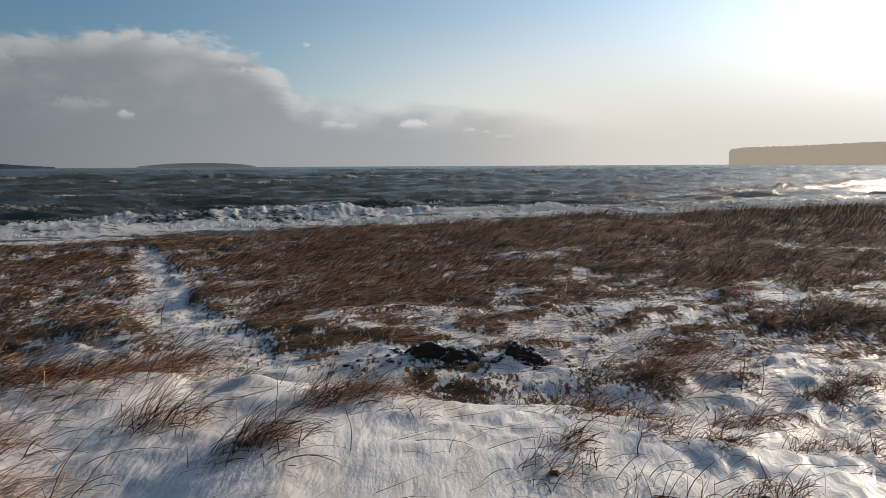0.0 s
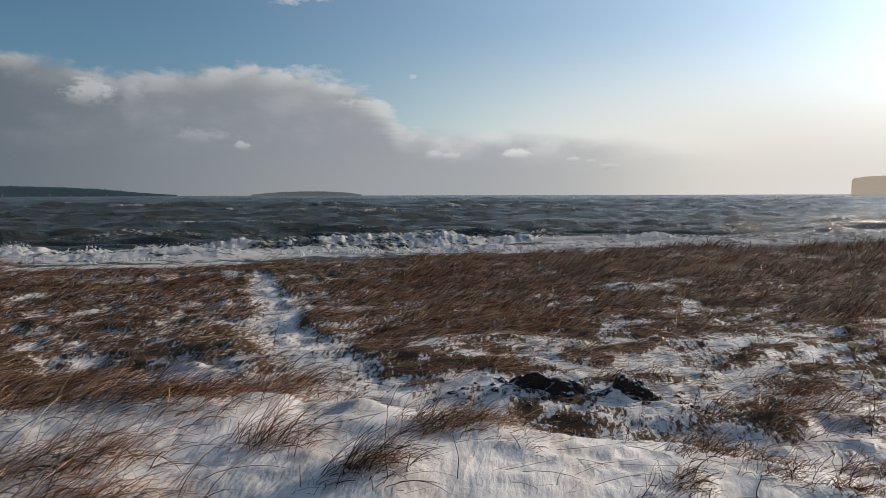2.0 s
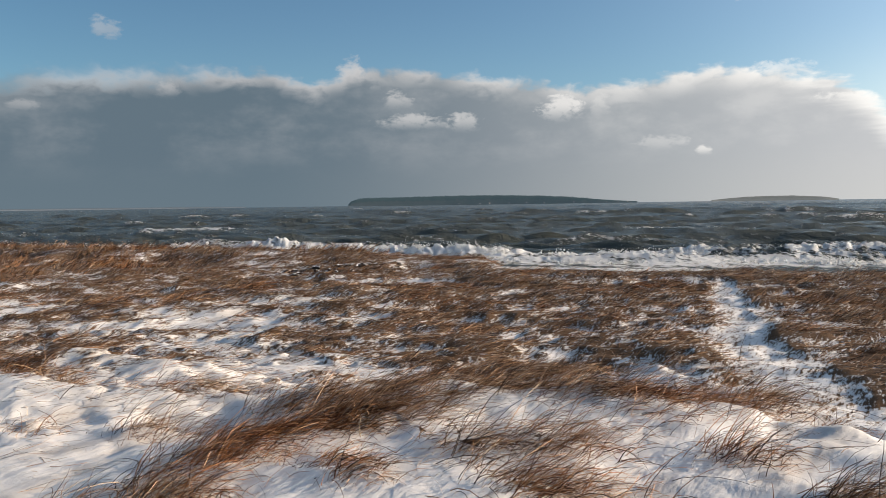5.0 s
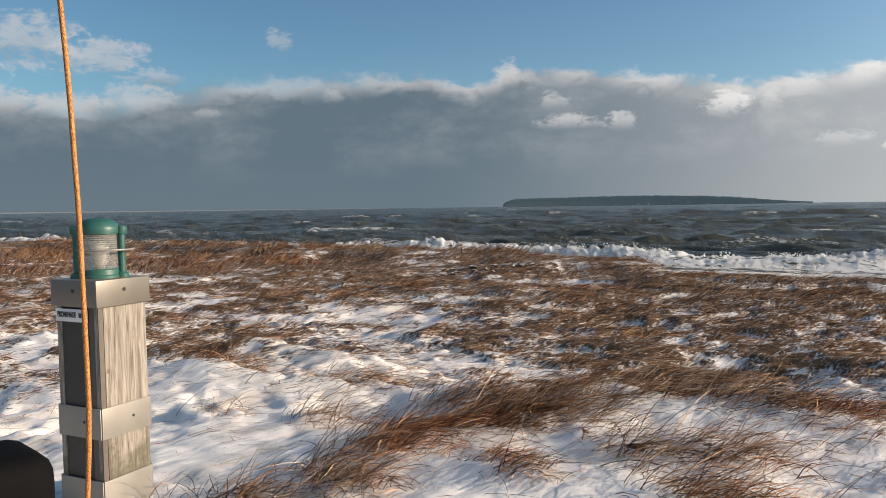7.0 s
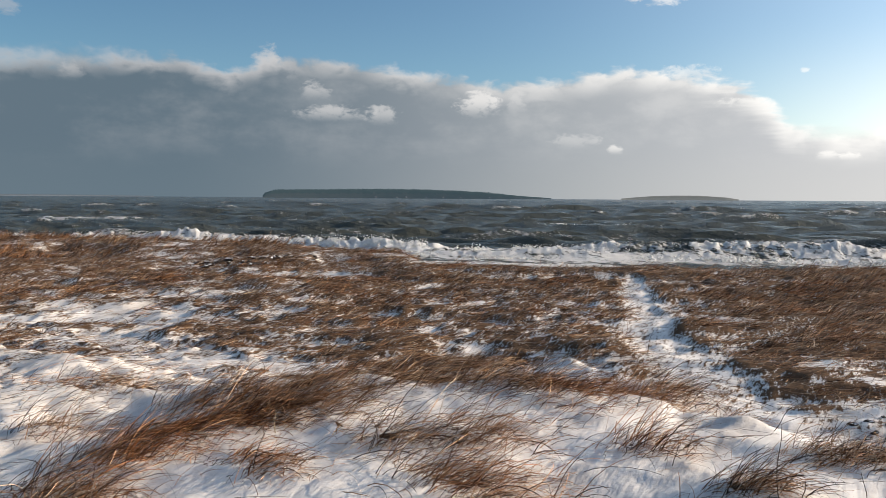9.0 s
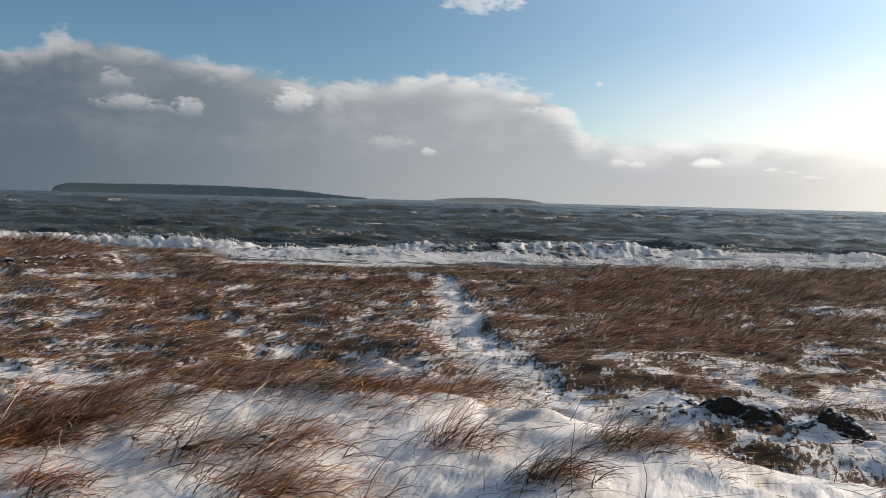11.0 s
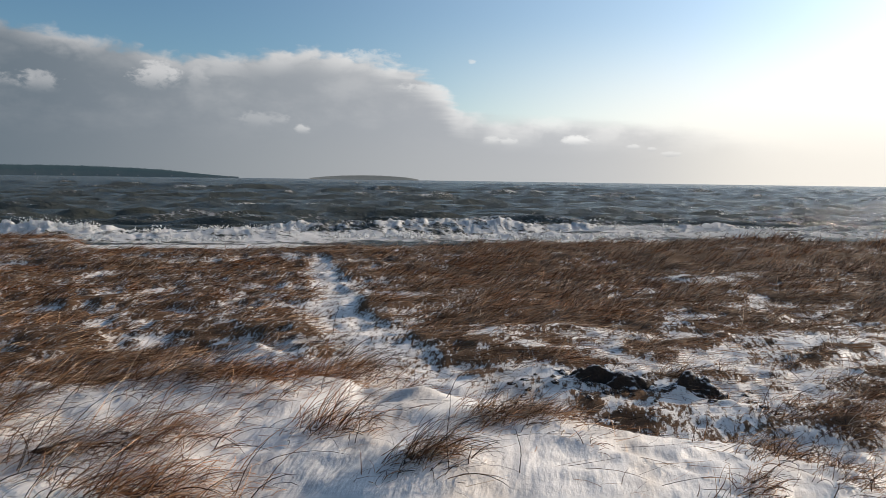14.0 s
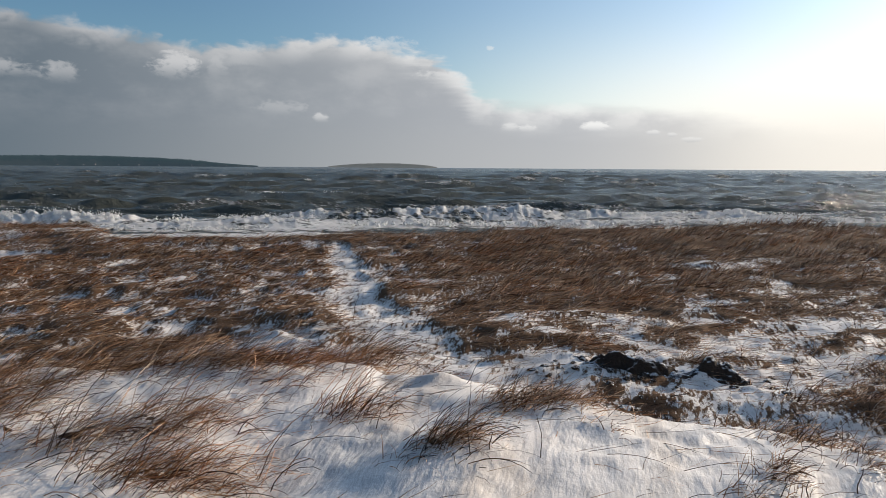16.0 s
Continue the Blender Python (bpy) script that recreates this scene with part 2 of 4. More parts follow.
def dry_grass():
    m, N = material("dry_grass")
    r = N.add("ShaderNodeNewGeometry").outputs["Random Per Island"]
    p = N.add("ShaderNodeTexCoord").outputs["Object"]
    patch = N.noise(p, 0.9, 3, 0.6)
    straw = N.ramp(r, [(0.0, (0.012, 0.007, 0.005)), (0.26, (0.060, 0.030, 0.016)), (0.50, (0.185, 0.092, 0.045)), (0.72, (0.42, 0.235, 0.118)), (0.90, (0.66, 0.47, 0.305)), (1.0, (0.62, 0.55, 0.47))])
    rust = N.mix(N.step(patch, 0.42, 0.66), straw, N.mix(1.0, straw, (1.07, 0.84, 0.66), "MULTIPLY"))
    q = N.add("ShaderNodeBsdfPrincipled")
    N.put(q.inputs["Base Color"], rust)
    q.inputs["Roughness"].default_value = 0.55
    q.inputs["Specular IOR Level"].default_value = 0.15
    t = N.add("ShaderNodeBsdfTranslucent")
    N.put(t.inputs[0], rust)
    x = N.add("ShaderNodeMixShader")
    x.inputs[0].default_value = 0.05
    N.put(x.inputs[1], q.outputs[0]), N.put(x.inputs[2], t.outputs[0])
    N.put(N.add("ShaderNodeOutputMaterial").inputs[0], x.outputs[0])
    return m


def weathered_wood(tint=1.0):
    m, N = material("weathered_wood")
    p = N.add("ShaderNodeTexCoord").outputs["Object"]
    s = N.add("ShaderNodeMapping")
    s.inputs["Scale"].default_value = (1.0, 1.0, 0.055)
    N.put(s.inputs["Vector"], p)
    g1, g2, g3 = N.noise(s.outputs[0], 70.0, 5, 0.6, 1.2), N.noise(s.outputs[0], 240.0, 3, 0.6), N.noise(p, 9.0, 4, 0.6)
    c = N.ramp(g1, [(0.28, (0.050, 0.040, 0.031)), (0.40, (0.165, 0.142, 0.117)), (0.64, (0.31, 0.28, 0.24))])
    c = N.mix(N.math("MULTIPLY", N.step(g3, 0.52, 0.70), 0.35), c, (0.24, 0.215, 0.185))
    k = N.add("ShaderNodeTexVoronoi")
    k.inputs["Scale"].default_value = 7.0
    N.put(k.inputs["Vector"], N.vmath("MULTIPLY", p, (1.0, 1.0, 0.8)))
    c = N.mix(N.step(k.outputs["Distance"], 0.10, 0.05), c, (0.13, 0.10, 0.075))
    # green algae and damp creeping up from the snow
    z = N.add("ShaderNodeSeparateXYZ")
    N.put(z.inputs[0], p)
    damp = N.step(N.math("ADD", z.outputs[2], N.math("MULTIPLY", N.math("SUBTRACT", N.noise(p, 11.0, 5, 0.65), 0.5), 0.9)), 0.30, 0.08)
    c = N.mix(N.math("MULTIPLY", damp, 0.75), c, N.mix(g1, (0.035, 0.030, 0.018), (0.13, 0.115, 0.070)))
    surface(N, c, 0.85, 0.0, bump(N, N.math("ADD", g1, N.math("MULTIPLY", g2, 0.5)), 0.8, 0.005))
    return m


def plain(name, colour, rough=0.5, metal=0.0, grain=60.0, amount=0.25, relief=0.15):
    """A painted, cast or moulded surface with slight mottling."""
    m, N = material(name)
    p = N.add("ShaderNodeTexCoord").outputs["Object"]
    n, b = N.noise(p, grain, 4, 0.6), N.noise(p, grain * 0.12, 4, 0.6)
    dark = tuple(v * (1 - amount) for v in colour)
    light = tuple(min(1.0, v * (1 + amount * 0.6)) for v in colour)
    c = N.mix(N.math("ADD", N.math("MULTIPLY", n, 0.5), N.math("MULTIPLY", b, 0.5)), dark, light)
    surface(N, c, N.step(b, 0.3, 0.7, max(0.05, rough - 0.1), min(1.0, rough + 0.1)), metal, bump(N, n, relief, 0.002))
    return m


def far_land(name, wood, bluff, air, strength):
    """Wooded land seen through kilometres of bright air: the haze is painted on as the surface's own glow."""
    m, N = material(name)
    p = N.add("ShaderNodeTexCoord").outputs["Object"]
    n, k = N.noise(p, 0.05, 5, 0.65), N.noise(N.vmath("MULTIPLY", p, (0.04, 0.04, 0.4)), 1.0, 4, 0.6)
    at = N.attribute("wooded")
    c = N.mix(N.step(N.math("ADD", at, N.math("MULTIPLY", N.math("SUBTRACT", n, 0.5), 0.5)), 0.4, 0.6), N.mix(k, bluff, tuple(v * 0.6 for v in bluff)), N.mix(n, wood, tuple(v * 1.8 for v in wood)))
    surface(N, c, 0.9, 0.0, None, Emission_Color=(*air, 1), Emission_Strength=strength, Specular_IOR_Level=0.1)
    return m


# ---- ground ----
rng = np.random.default_rng(7)
CELL = rng.random((256, 256))


def value_noise(x, y, scale=1.0, shift=0.0):
    """Smooth noise from 0 to 1 over arrays."""
    x, y = x * scale + 40.3 + shift, y * scale + 91.7 + 1.7 * shift
    i, j = np.floor(x).astype(int), np.floor(y).astype(int)
    a, b = x - i, y - j
    a, b = a * a * a * (a * (a * 6 - 15) + 10), b * b * b * (b * (b * 6 - 15) + 10)
    g = lambda p, q: CELL[p & 255, q & 255]
    return (g(i, j) * (1 - a) + g(i + 1, j) * a) * (1 - b) + (g(i, j + 1) * (1 - a) + g(i + 1, j + 1) * a) * b


def fbm(x, y, scale, octaves=4, shift=0.0):
    total, size, norm = 0.0, 1.0, 0.0
    for k in range(octaves):
        total, norm = total + size * value_noise(x, y, scale * 2 ** k, shift + 17.3 * k), norm + size
        size *= 0.5
    return total / norm


def smooth(v, lo, hi):
    t = np.clip((v - lo) / (hi - lo), 0, 1)
    return t * t * (3 - 2 * t)


SN, CS = math.sin(radians(SHORE)), math.cos(radians(SHORE))


def to_shore(x, y):
    """u: metres towards the sea, v: metres along the shore to the right."""
    return -x * SN + y * CS, x * CS + y * SN


def from_shore(u, v):
    return -u * SN + v * CS, u * CS + v * SN


# the trodden path: azimuth, distance, half width
TRAIL = [(16.8, 4.0, 0.10), (15.8, 4.35, 0.14), (14.6, 4.87, 0.27), (15.5, 5.28, 0.32), (17.4, 5.87, 0.27), (19.4, 6.62, 0.19), (20.1, 7.76, 0.18), (20.6, 9.1, 0.16), (21.1, 11.4, 0.15)]

# single tussocks: x, y, half width, blade length, blades, mound
TUSSOCKS_MIDDLE = [(-1.22, 3.24, 0.17, 0.34, 260, 0.03), (-0.40, 3.52, 0.27, 0.25, 1500, 0.06), (-0.68, 2.80, 0.15, 0.25, 420, 0.05), (-1.92, 2.88, 0.28, 0.36, 560, 0.05), (-1.66, 2.42, 0.30, 0.34, 820, 0.06), (-2.16, 2.62, 0.22, 0.30, 300, 0.04),
                   (-1.10, 4.27, 0.07, 0.24, 150, 0.05), (-1.52, 4.42, 0.24, 0.34, 560, 0.06), (-2.62, 3.50, 0.48, 0.30, 1300, 0.08), (-1.78, 3.74, 0.42, 0.28, 1300, 0.08), (-2.15, 3.62, 0.34, 0.30, 900, 0.07),
                   (-4.36, 11.65, 0.35, 0.25, 500, 0.05)]
TUSSOCKS_RIGHT = [(0.58, 3.01, 0.09, 0.18, 90, 0.04), (0.80, 3.78, 0.24, 0.26, 380, 0.08), (1.02, 3.48, 0.15, 0.20, 160, 0.05), (0.47, 5.04, 0.08, 0.24, 100, 0.05), (-0.03, 3.22, 0.05, 0.10, 60, 0.03),
                  (1.42, 4.50, 0.42, 0.30, 1100, 0.12), (1.00, 3.28, 0.14, 0.20, 130, 0.06), (1.26, 3.20, 0.16, 0.20, 160, 0.07), (1.60, 3.76, 0.22, 0.22, 260, 0.09), (0.90, 2.66, 0.24, 0.22, 110, 0.02),
                  (1.68, 3.25, 0.12, 0.20, 120, 0.06), (1.88, 3.22, 0.12, 0.20, 120, 0.06), (3.10, 6.00, 0.42, 0.30, 900, 0.10), (2.22, 4.10, 0.22, 0.24, 240, 0.08),
                  (1.66, 5.20, 0.34, 0.26, 700, 0.06), (2.52, 4.30, 0.20, 0.22, 240, 0.07), (3.52, 6.02, 0.30, 0.28, 420, 0.06), (0.60, 3.10, 0.10, 0.18, 130, 0.04), (0.50, 2.80, 0.15, 0.18, 150, 0.04), (1.26, 2.66, 0.16, 0.22, 170, 0.04),
                  (1.00, 4.50, 0.14, 0.20, 200, 0.05), (-0.30, 5.25, 0.20, 0.18, 260, 0.04)]
TUSSOCKS_LEFT = [(-5.16, 1.97, 0.15, 0.26, 200, 0.05), (-4.33, 2.36, 0.42, 0.24, 620, 0.07), (-3.85, 1.90, 0.20, 0.30, 260, 0.05), (-3.05, 1.78, 0.26, 0.36, 760, 0.08), (-3.00, 1.42, 0.12, 0.34, 200, 0.03),
                 (-2.96, 0.95, 0.26, 0.30, 380, 0.03), (-5.93, 1.90, 0.34, 0.26, 520, 0.05), (-4.38, 1.46, 0.20, 0.26, 90, 0.03), (-2.92, 2.66, 0.38, 0.32, 900, 0.06), (-2.30, 2.00, 0.14, 0.20, 240, 0.03),
                 (-2.78, 1.45, 0.20, 0.30, 420, 0.03), (-3.16, 2.01, 0.20, 0.20, 420, 0.04), (-3.08, 2.20, 0.24, 0.20, 620, 0.04), (-2.96, 2.39, 0.26, 0.20, 700, 0.04), (-2.87, 2.62, 0.26, 0.22, 700, 0.04), (-2.50, 2.04, 0.16, 0.16, 300, 0.04),
                 (-2.98, 1.10, 0.16, 0.26, 260, 0.02),
                 (-3.10, 3.06, 0.44, 0.30, 1300, 0.08), (-3.50, 2.60, 0.34, 0.32, 800, 0.06), (-2.44, 2.56, 0.05, 0.09, 60, 0.03)]
# small tufts strewn over the rough snow beside the soil
strew = random.Random(5)
TUSSOCKS_STREWN = [(strew.uniform(0.3, 3.0), strew.uniform(2.7, 5.6), strew.uniform(0.07, 0.15), strew.uniform(0.12, 0.20), strew.randint(70, 150), strew.uniform(0.05, 0.11)) for _ in range(18)]
TUSSOCKS_STREWN = [t for t in TUSSOCKS_STREWN if math.hypot(t[0] - 0.4, t[1] - 4.8) > 0.55]
TUSSOCKS = TUSSOCKS_MIDDLE + TUSSOCKS_RIGHT + TUSSOCKS_LEFT + TUSSOCKS_STREWN


def trail(x, y):
    """1 on the path, 0 beside it."""
    best = np.zeros_like(x)
    ragged = 0.92 + 1.0 * (fbm(x, y, 2.2, 4, 83) - 0.5)
    pts = [(*(direction(a, 0).xy * d), w * 0.85) for a, d, w in TRAIL]
    for (ax, ay, aw), (bx, by, bw) in zip(pts, pts[1:]):
        dx, dy = bx - ax, by - ay
        t = np.clip(((x - ax) * dx + (y - ay) * dy) / (dx * dx + dy * dy), 0, 1)
        r = np.hypot(x - ax - t * dx, y - ay - t * dy) / (aw + t * (bw - aw))
        best = np.maximum(best, smooth(-r * ragged, -1.7, -0.6))
    return best


def blob(x, y, cx, cy, wide, deep, turn=0.0):
    """A soft round patch, 1 in its middle, its long axis turned by so many degrees."""
    c, s = math.cos(radians(turn)), math.sin(radians(turn))
    a, b = (x - cx) * c + (y - cy) * s, -(x - cx) * s + (y - cy) * c
    return np.exp(-(a / wide) ** 2 - (b / deep) ** 2)


WX, WY = direction(WIND, 0).xy


def streaks(x, y, scale, shift, drawn=0.3):
    """Noise drawn out along the wind."""
    return fbm((x * WX + y * WY) * drawn, -x * WY + y * WX, scale, 4, shift)


def polar(x, y):
    return np.degrees(np.arctan2(-x, y)), np.hypot(x, y)


def edge_line(v):
    """How far out the grassy dune ends, along the shore."""
    return 12.6 + 2.6 * smooth(-v, 2.3, 4.0) + 1.6 * smooth(-v, 6.0, 20.0) + 0.7 * smooth(v, 2.0, 6.0) + 0.8 * (fbm(v, v * 0, 0.5, 3, 12) - 0.5)


def clumps(x, y):
    """Where the grass stands in clumps, drawn out along the wind: 1, and 0 in the snow lanes between."""
    return smooth(streaks(x, y, 4.6, 60, 0.42) + 0.30 * (value_noise(x, y, 9.0, 66) - 0.5), 0.38, 0.62)


def ground_height(x, y):
    u, v = to_shore(x, y)
    az, d = polar(x, y)
    inland = smooth(-u, -16, -11)
    h = 0.22 * (fbm(x, y, 0.30, 3, 3) - 0.5) + 0.13 * (streaks(x, y, 1.3, 9) - 0.5) + 0.10 * (streaks(x, y, 3.0, 21, 0.6) - 0.5) + 0.045 * (streaks(x, y, 8.0, 25, 0.6) - 0.5)
    h = h * (0.35 + 0.65 * smooth(d, 1.0, 5.0)) * (1 - 0.45 * smooth(-az, -12, -2) * smooth(-d, -7.0, -5.0)) * inland
    # drifted bank next to the camera, with a hollow behind it
    back = 3.55 + 0.25 * np.sin(np.radians(az * 3.0)) + 0.4 * smooth(az, 8, 24)
    back = back + 0.5 * (fbm(x, y, 1.4, 3, 71) - 0.5)
    wide = 0.35 + 0.5 * smooth(-az, -6, 8)
    h = h + (0.10 - 0.035 * smooth(-az, -4, 10)) * smooth(-d, -(back + wide), -back) * smooth(-az, -78, -42) * smooth(y, -1.2, 0.6)
    h = h - 0.11 * blob(x, y, 0.25, 4.10, 0.95, 0.4, -8) - 0.10 * blob(x, y, -3.85, 2.20, 0.5, 0.22, 20)
    h = h + 0.13 * blob(x, y, -5.6, 2.5, 0.9, 0.4, 15) + 0.10 * blob(x, y, -5.0, 1.75, 0.7, 0.3, 20) - 0.06 * blob(x, y, -4.4, 1.75, 0.4, 0.3, 20)
    foot = trail(x, y)
    h = h - foot * (0.026 + 0.030 * (fbm(x, y, 4.5, 3, 140) - 0.5))
    # grass clumps hold the snow up, lanes are blown lower
    h = h + 0.045 * (clumps(x, y) - 0.4) * (1 - 0.6 * smooth(x, -3.5, -1.0)) * smooth(d, 3.6, 5.2) * inland * (1 - foot)
    # wind-carved lips in the open snow
    lip = 2.4 * streaks(x, y, 1.0, 101, 0.40) + 0.18 * (fbm(x, y, 6.0, 2, 107) - 0.5)
    lip = lip - np.floor(lip)
    h = h + 0.021 * lip * (1 - smooth(lip, 0.82, 1.0)) * smooth(d, 1.6, 2.6) * smooth(-d, -8.0, -4.5) * smooth(y, -1.2, 0.4) * (1 - foot)
    h = h + 0.075 * blob(x, y, -0.78, 4.05, 0.34, 0.16, 10)
    # the drift falls away to the left of its crest, and gently to the right of it
    h = h - 0.08 * blob(x, y, -1.32, 2.55, 0.42, 0.30, 20) + 0.05 * blob(x, y, -0.55, 2.75, 0.30, 0.55, 0)
    h = h - 0.11 * smooth(x, -0.3, 2.4) * smooth(-d, -7.0, -5.0) * smooth(y, 0.5, 2.0)
    for tx, ty, w, _, _, m in TUSSOCKS:
        h = h + (0.6 if tx < 0.3 else 0.28) * m * blob(x, y, tx, ty, w * 1.3 + 0.05, w * 0.8 + 0.06, 28)
    # low hummocks and drift tails in the open snow
    rough = smooth(-az, -10, 0) * smooth(d, 2.5, 3.3) * smooth(-d, -7.5, -5.5)
    crest = 1 - 2 * np.abs(streaks(x, y, 3.4, 44, 0.45) - 0.5)
    h = h + rough * (0.022 * smooth(crest, 0.6, 1.0) + 0.036 * (streaks(x, y, 7.5, 47, 0.45) - 0.5) + 0.022 * (fbm(x, y, 14.0, 2, 52) - 0.5))
    # low dune crest along the edge, higher to the left
    e = edge_line(v)
    h = h + (0.10 + 0.16 * smooth(-v, 3.0, 8.0)) * smooth(u - e, -3.0, -0.6) * smooth(e - u, -2.0, 0.0)
    h = h - 0.16 * smooth(-v, 3.0, 5.0) * np.exp(-((u - e + 1.6) / 0.35) ** 2) * smooth(fbm(v, u * 0, 0.8, 3, 40), 0.35, 0.6)
    fall = smooth(u - e, 0.0, 3.5) * 1.0 + smooth(u, 15, 36) * 1.9 + smooth(u, 30, 120) * 4.0
    return h - fall


def cover(x, y):
    """How densely the grass stands, 0 to 1."""
    u, v = to_shore(x, y)
    az, d = polar(x, y)
    n, w, k = fbm(x, y, 0.9, 4, 30), clumps(x, y), fbm(x, y, 6.0, 2, 66)
    c = 0.65 * smooth(d, 3.9, 5.8) + 0.07 * smooth(az, 22, 27) * smooth(d, 5.0, 7.0) + 0.04
    c = c + 0.27 * smooth(-az, -18.5, -14.5) * smooth(d, 5.8 + 0.02 * np.abs(az), 9.2)
    c = c + (0.25 + 0.05 * smooth(-v, 3.0, 6.0)) * smooth(u - edge_line(v) + 2.2 * smooth(-v, 4.0, 8.0), -3.8, -1.8)
    c = c - 0.55 * smooth(-az, 21, 25) * np.exp(-((d - 7.7) / 0.7) ** 2) - 0.5 * smooth(az, 58, 64) * smooth(-d, -6.9, -5.9)
    c = c - 0.22 * smooth(-az, -12, -4) * smooth(-d, -6.3, -5.5) + 0.20 * blob(x, y, 0.35, 4.25, 0.75, 0.28, -6)
    c = c + (1.1 * (n - 0.5) + 0.50 * (w - 0.5) + 0.75 * (k - 0.5)) * smooth(d, 2.8, 4.6)
    c = c - (0.085 * smooth(az, 42, 56) - 0.02 * smooth(az, 20, 24) - 0.07 * smooth(-v, 4.0, 7.0) * smooth(d, 9.0, 12.0)) * smooth(d, 3.6, 4.6)
    for tx, ty, wd, _, num, _ in TUSSOCKS:
        c = c + min(1.0, 0.02 * num ** 0.5 / wd ** 0.5) * 0.55 * blob(x, y, tx, ty, wd * 1.0 + 0.03, wd * 0.55 + 0.04, 28)
    return np.clip(c, 0, 1) * (1 - trail(x, y)) * smooth(edge_line(v) - u, -1.6, 0.0)


def spaced(parts):
    """Coordinates with the spacing changing from stretch to stretch: (start, step) ..., end."""
    out = []
    for (a, s), b in zip(parts, [p[0] for p in parts[1:]]):
        n = max(1, round((b - a) / s))
        out += [a + (b - a) * k / n for k in range(n)]
    return np.array(out + [parts[-1][0]])


def raw_mesh(name, co, loops, starts, mat, smooth_faces=True, values=()):
    me = bpy.data.meshes.new(name)
    me.vertices.add(len(co))
    me.vertices.foreach_set("co", np.ascontiguousarray(co, dtype=np.float32).ravel())
    me.loops.add(len(loops))
    me.loops.foreach_set("vertex_index", np.ascontiguousarray(loops, dtype=np.int32))
    me.polygons.add(len(starts))
    me.polygons.foreach_set("loop_start", np.ascontiguousarray(starts, dtype=np.int32))
    me.polygons.foreach_set("use_smooth", np.full(len(starts), smooth_faces))
    for key, arr in values:
        me.attributes.new(key, "FLOAT", "POINT").data.foreach_set("value", np.ascontiguousarray(arr, dtype=np.float32).ravel())
    me.materials.append(mat)
    me.update(calc_edges=True)
    return me


def sheet(name, xs, ys, zs, mat, *values):
    """A grid mesh over arrays of equal shape, with float attributes."""
    r, c = xs.shape
    i = np.arange(r * c).reshape(r, c)
    q = np.stack([i[:-1, :-1], i[:-1, 1:], i[1:, 1:], i[1:, :-1]], -1).reshape(-1, 4)
    return new(name, raw_mesh(name, np.stack([xs, ys, zs], -1).reshape(-1, 3), q.ravel(), np.arange(0, q.size, 4), mat, True, values))


gv = spaced([(-4900, 700), (-700, 90), (-110, 6), (-40, 0.8), (-20, 0.12), (-8, 0.04), (-4, 0.03), (5.5, 0.12), (18, 0.8), (40, 6), (110, 90), (700, 700), (4900, 0)])
gu = spaced([(-4900, 700), (-700, 90), (-60, 5), (-10, 0.5), (0.5, 0.05), (2, 0.028), (6.5, 0.08), (17, 0.3), (30, 3), (90, 60), (700, 700), (4900, 0)])
V, U = np.meshgrid(gv, gu)
X, Y = from_shore(U, V)
tagged(sheet("ground", X, Y, ground_height(X, Y), snow_ground(), ("bare", 0.04 + (0.56 + 0.10 * smooth(X, -3.0, 0.0)) * cover(X, Y) + 0.25 * trail(X, Y) + 0.10 * smooth(np.hypot(X, Y), 4.0, 5.5) + 0.32 * blob(X, Y, 0.35, 4.35, 1.1, 0.55, -6) + 0.15 * blob(X, Y, 1.5, 4.0, 1.5, 0.9, -6))),
       "dune ground under thin wind-blown snow with brown litter", "ground", kind="structure")

# ---- sea ----
sv = np.tan(np.radians(np.linspace(-74, 74, 1300)))
su = np.concatenate([np.arange(27, 41, 0.7), np.arange(41, 64, 0.2), 64 * 1.0125 ** np.arange(0, 346)])
W, U = np.meshgrid(sv, su)
V = W * (U + 4)
X, Y = from_shore(U, V)
wob = 3.0 * (fbm(V, U * 0 + 3, 0.03, 3, 5) - 0.5)
Z = np.zeros_like(U)
for amp, length, turn, sh in ((0.22, 27.0, -3, 13), (0.34, 16.0, 4, 1), (0.32, 9.5, -12, 4), (0.24, 6.1, 12, 8), (0.16, 3.7, -14, 11), (0.11, 2.3, 16, 2), (0.06, 1.3, -8, 6)):
    a, k = radians(turn), 2 * math.pi / length
    local = 0.1 + 1.8 * smooth(fbm(V * 0.15, U, 0.9 / length, 2, 50 + sh), 0.3, 0.75)
    c = np.cos(k * ((U + wob) * math.cos(a) + V * math.sin(a)) + sh + 5 * fbm(V * 0.13, U, 0.5 / length, 2, sh))
    Z += amp * local * (1 - 2 * np.sqrt(np.clip((1 - c) / 2, 0, 1)) ** 1.3) * smooth(-U, -110 * length, -45 * length)
Z *= smooth(U, 40, 60) * 0.9 + 0.1
caps = 0.70 * smooth(Z, 0.60, 1.00) * smooth(fbm(V, U, 0.035, 3, 91), 0.48, 0.62) * smooth(U, 60, 75)


def stretch(v, lo, hi, soft=4.0):
    """1 along the shore from lo to hi."""
    return smooth(v, lo - soft, lo + soft) * smooth(-v, -hi - soft, -hi + soft)


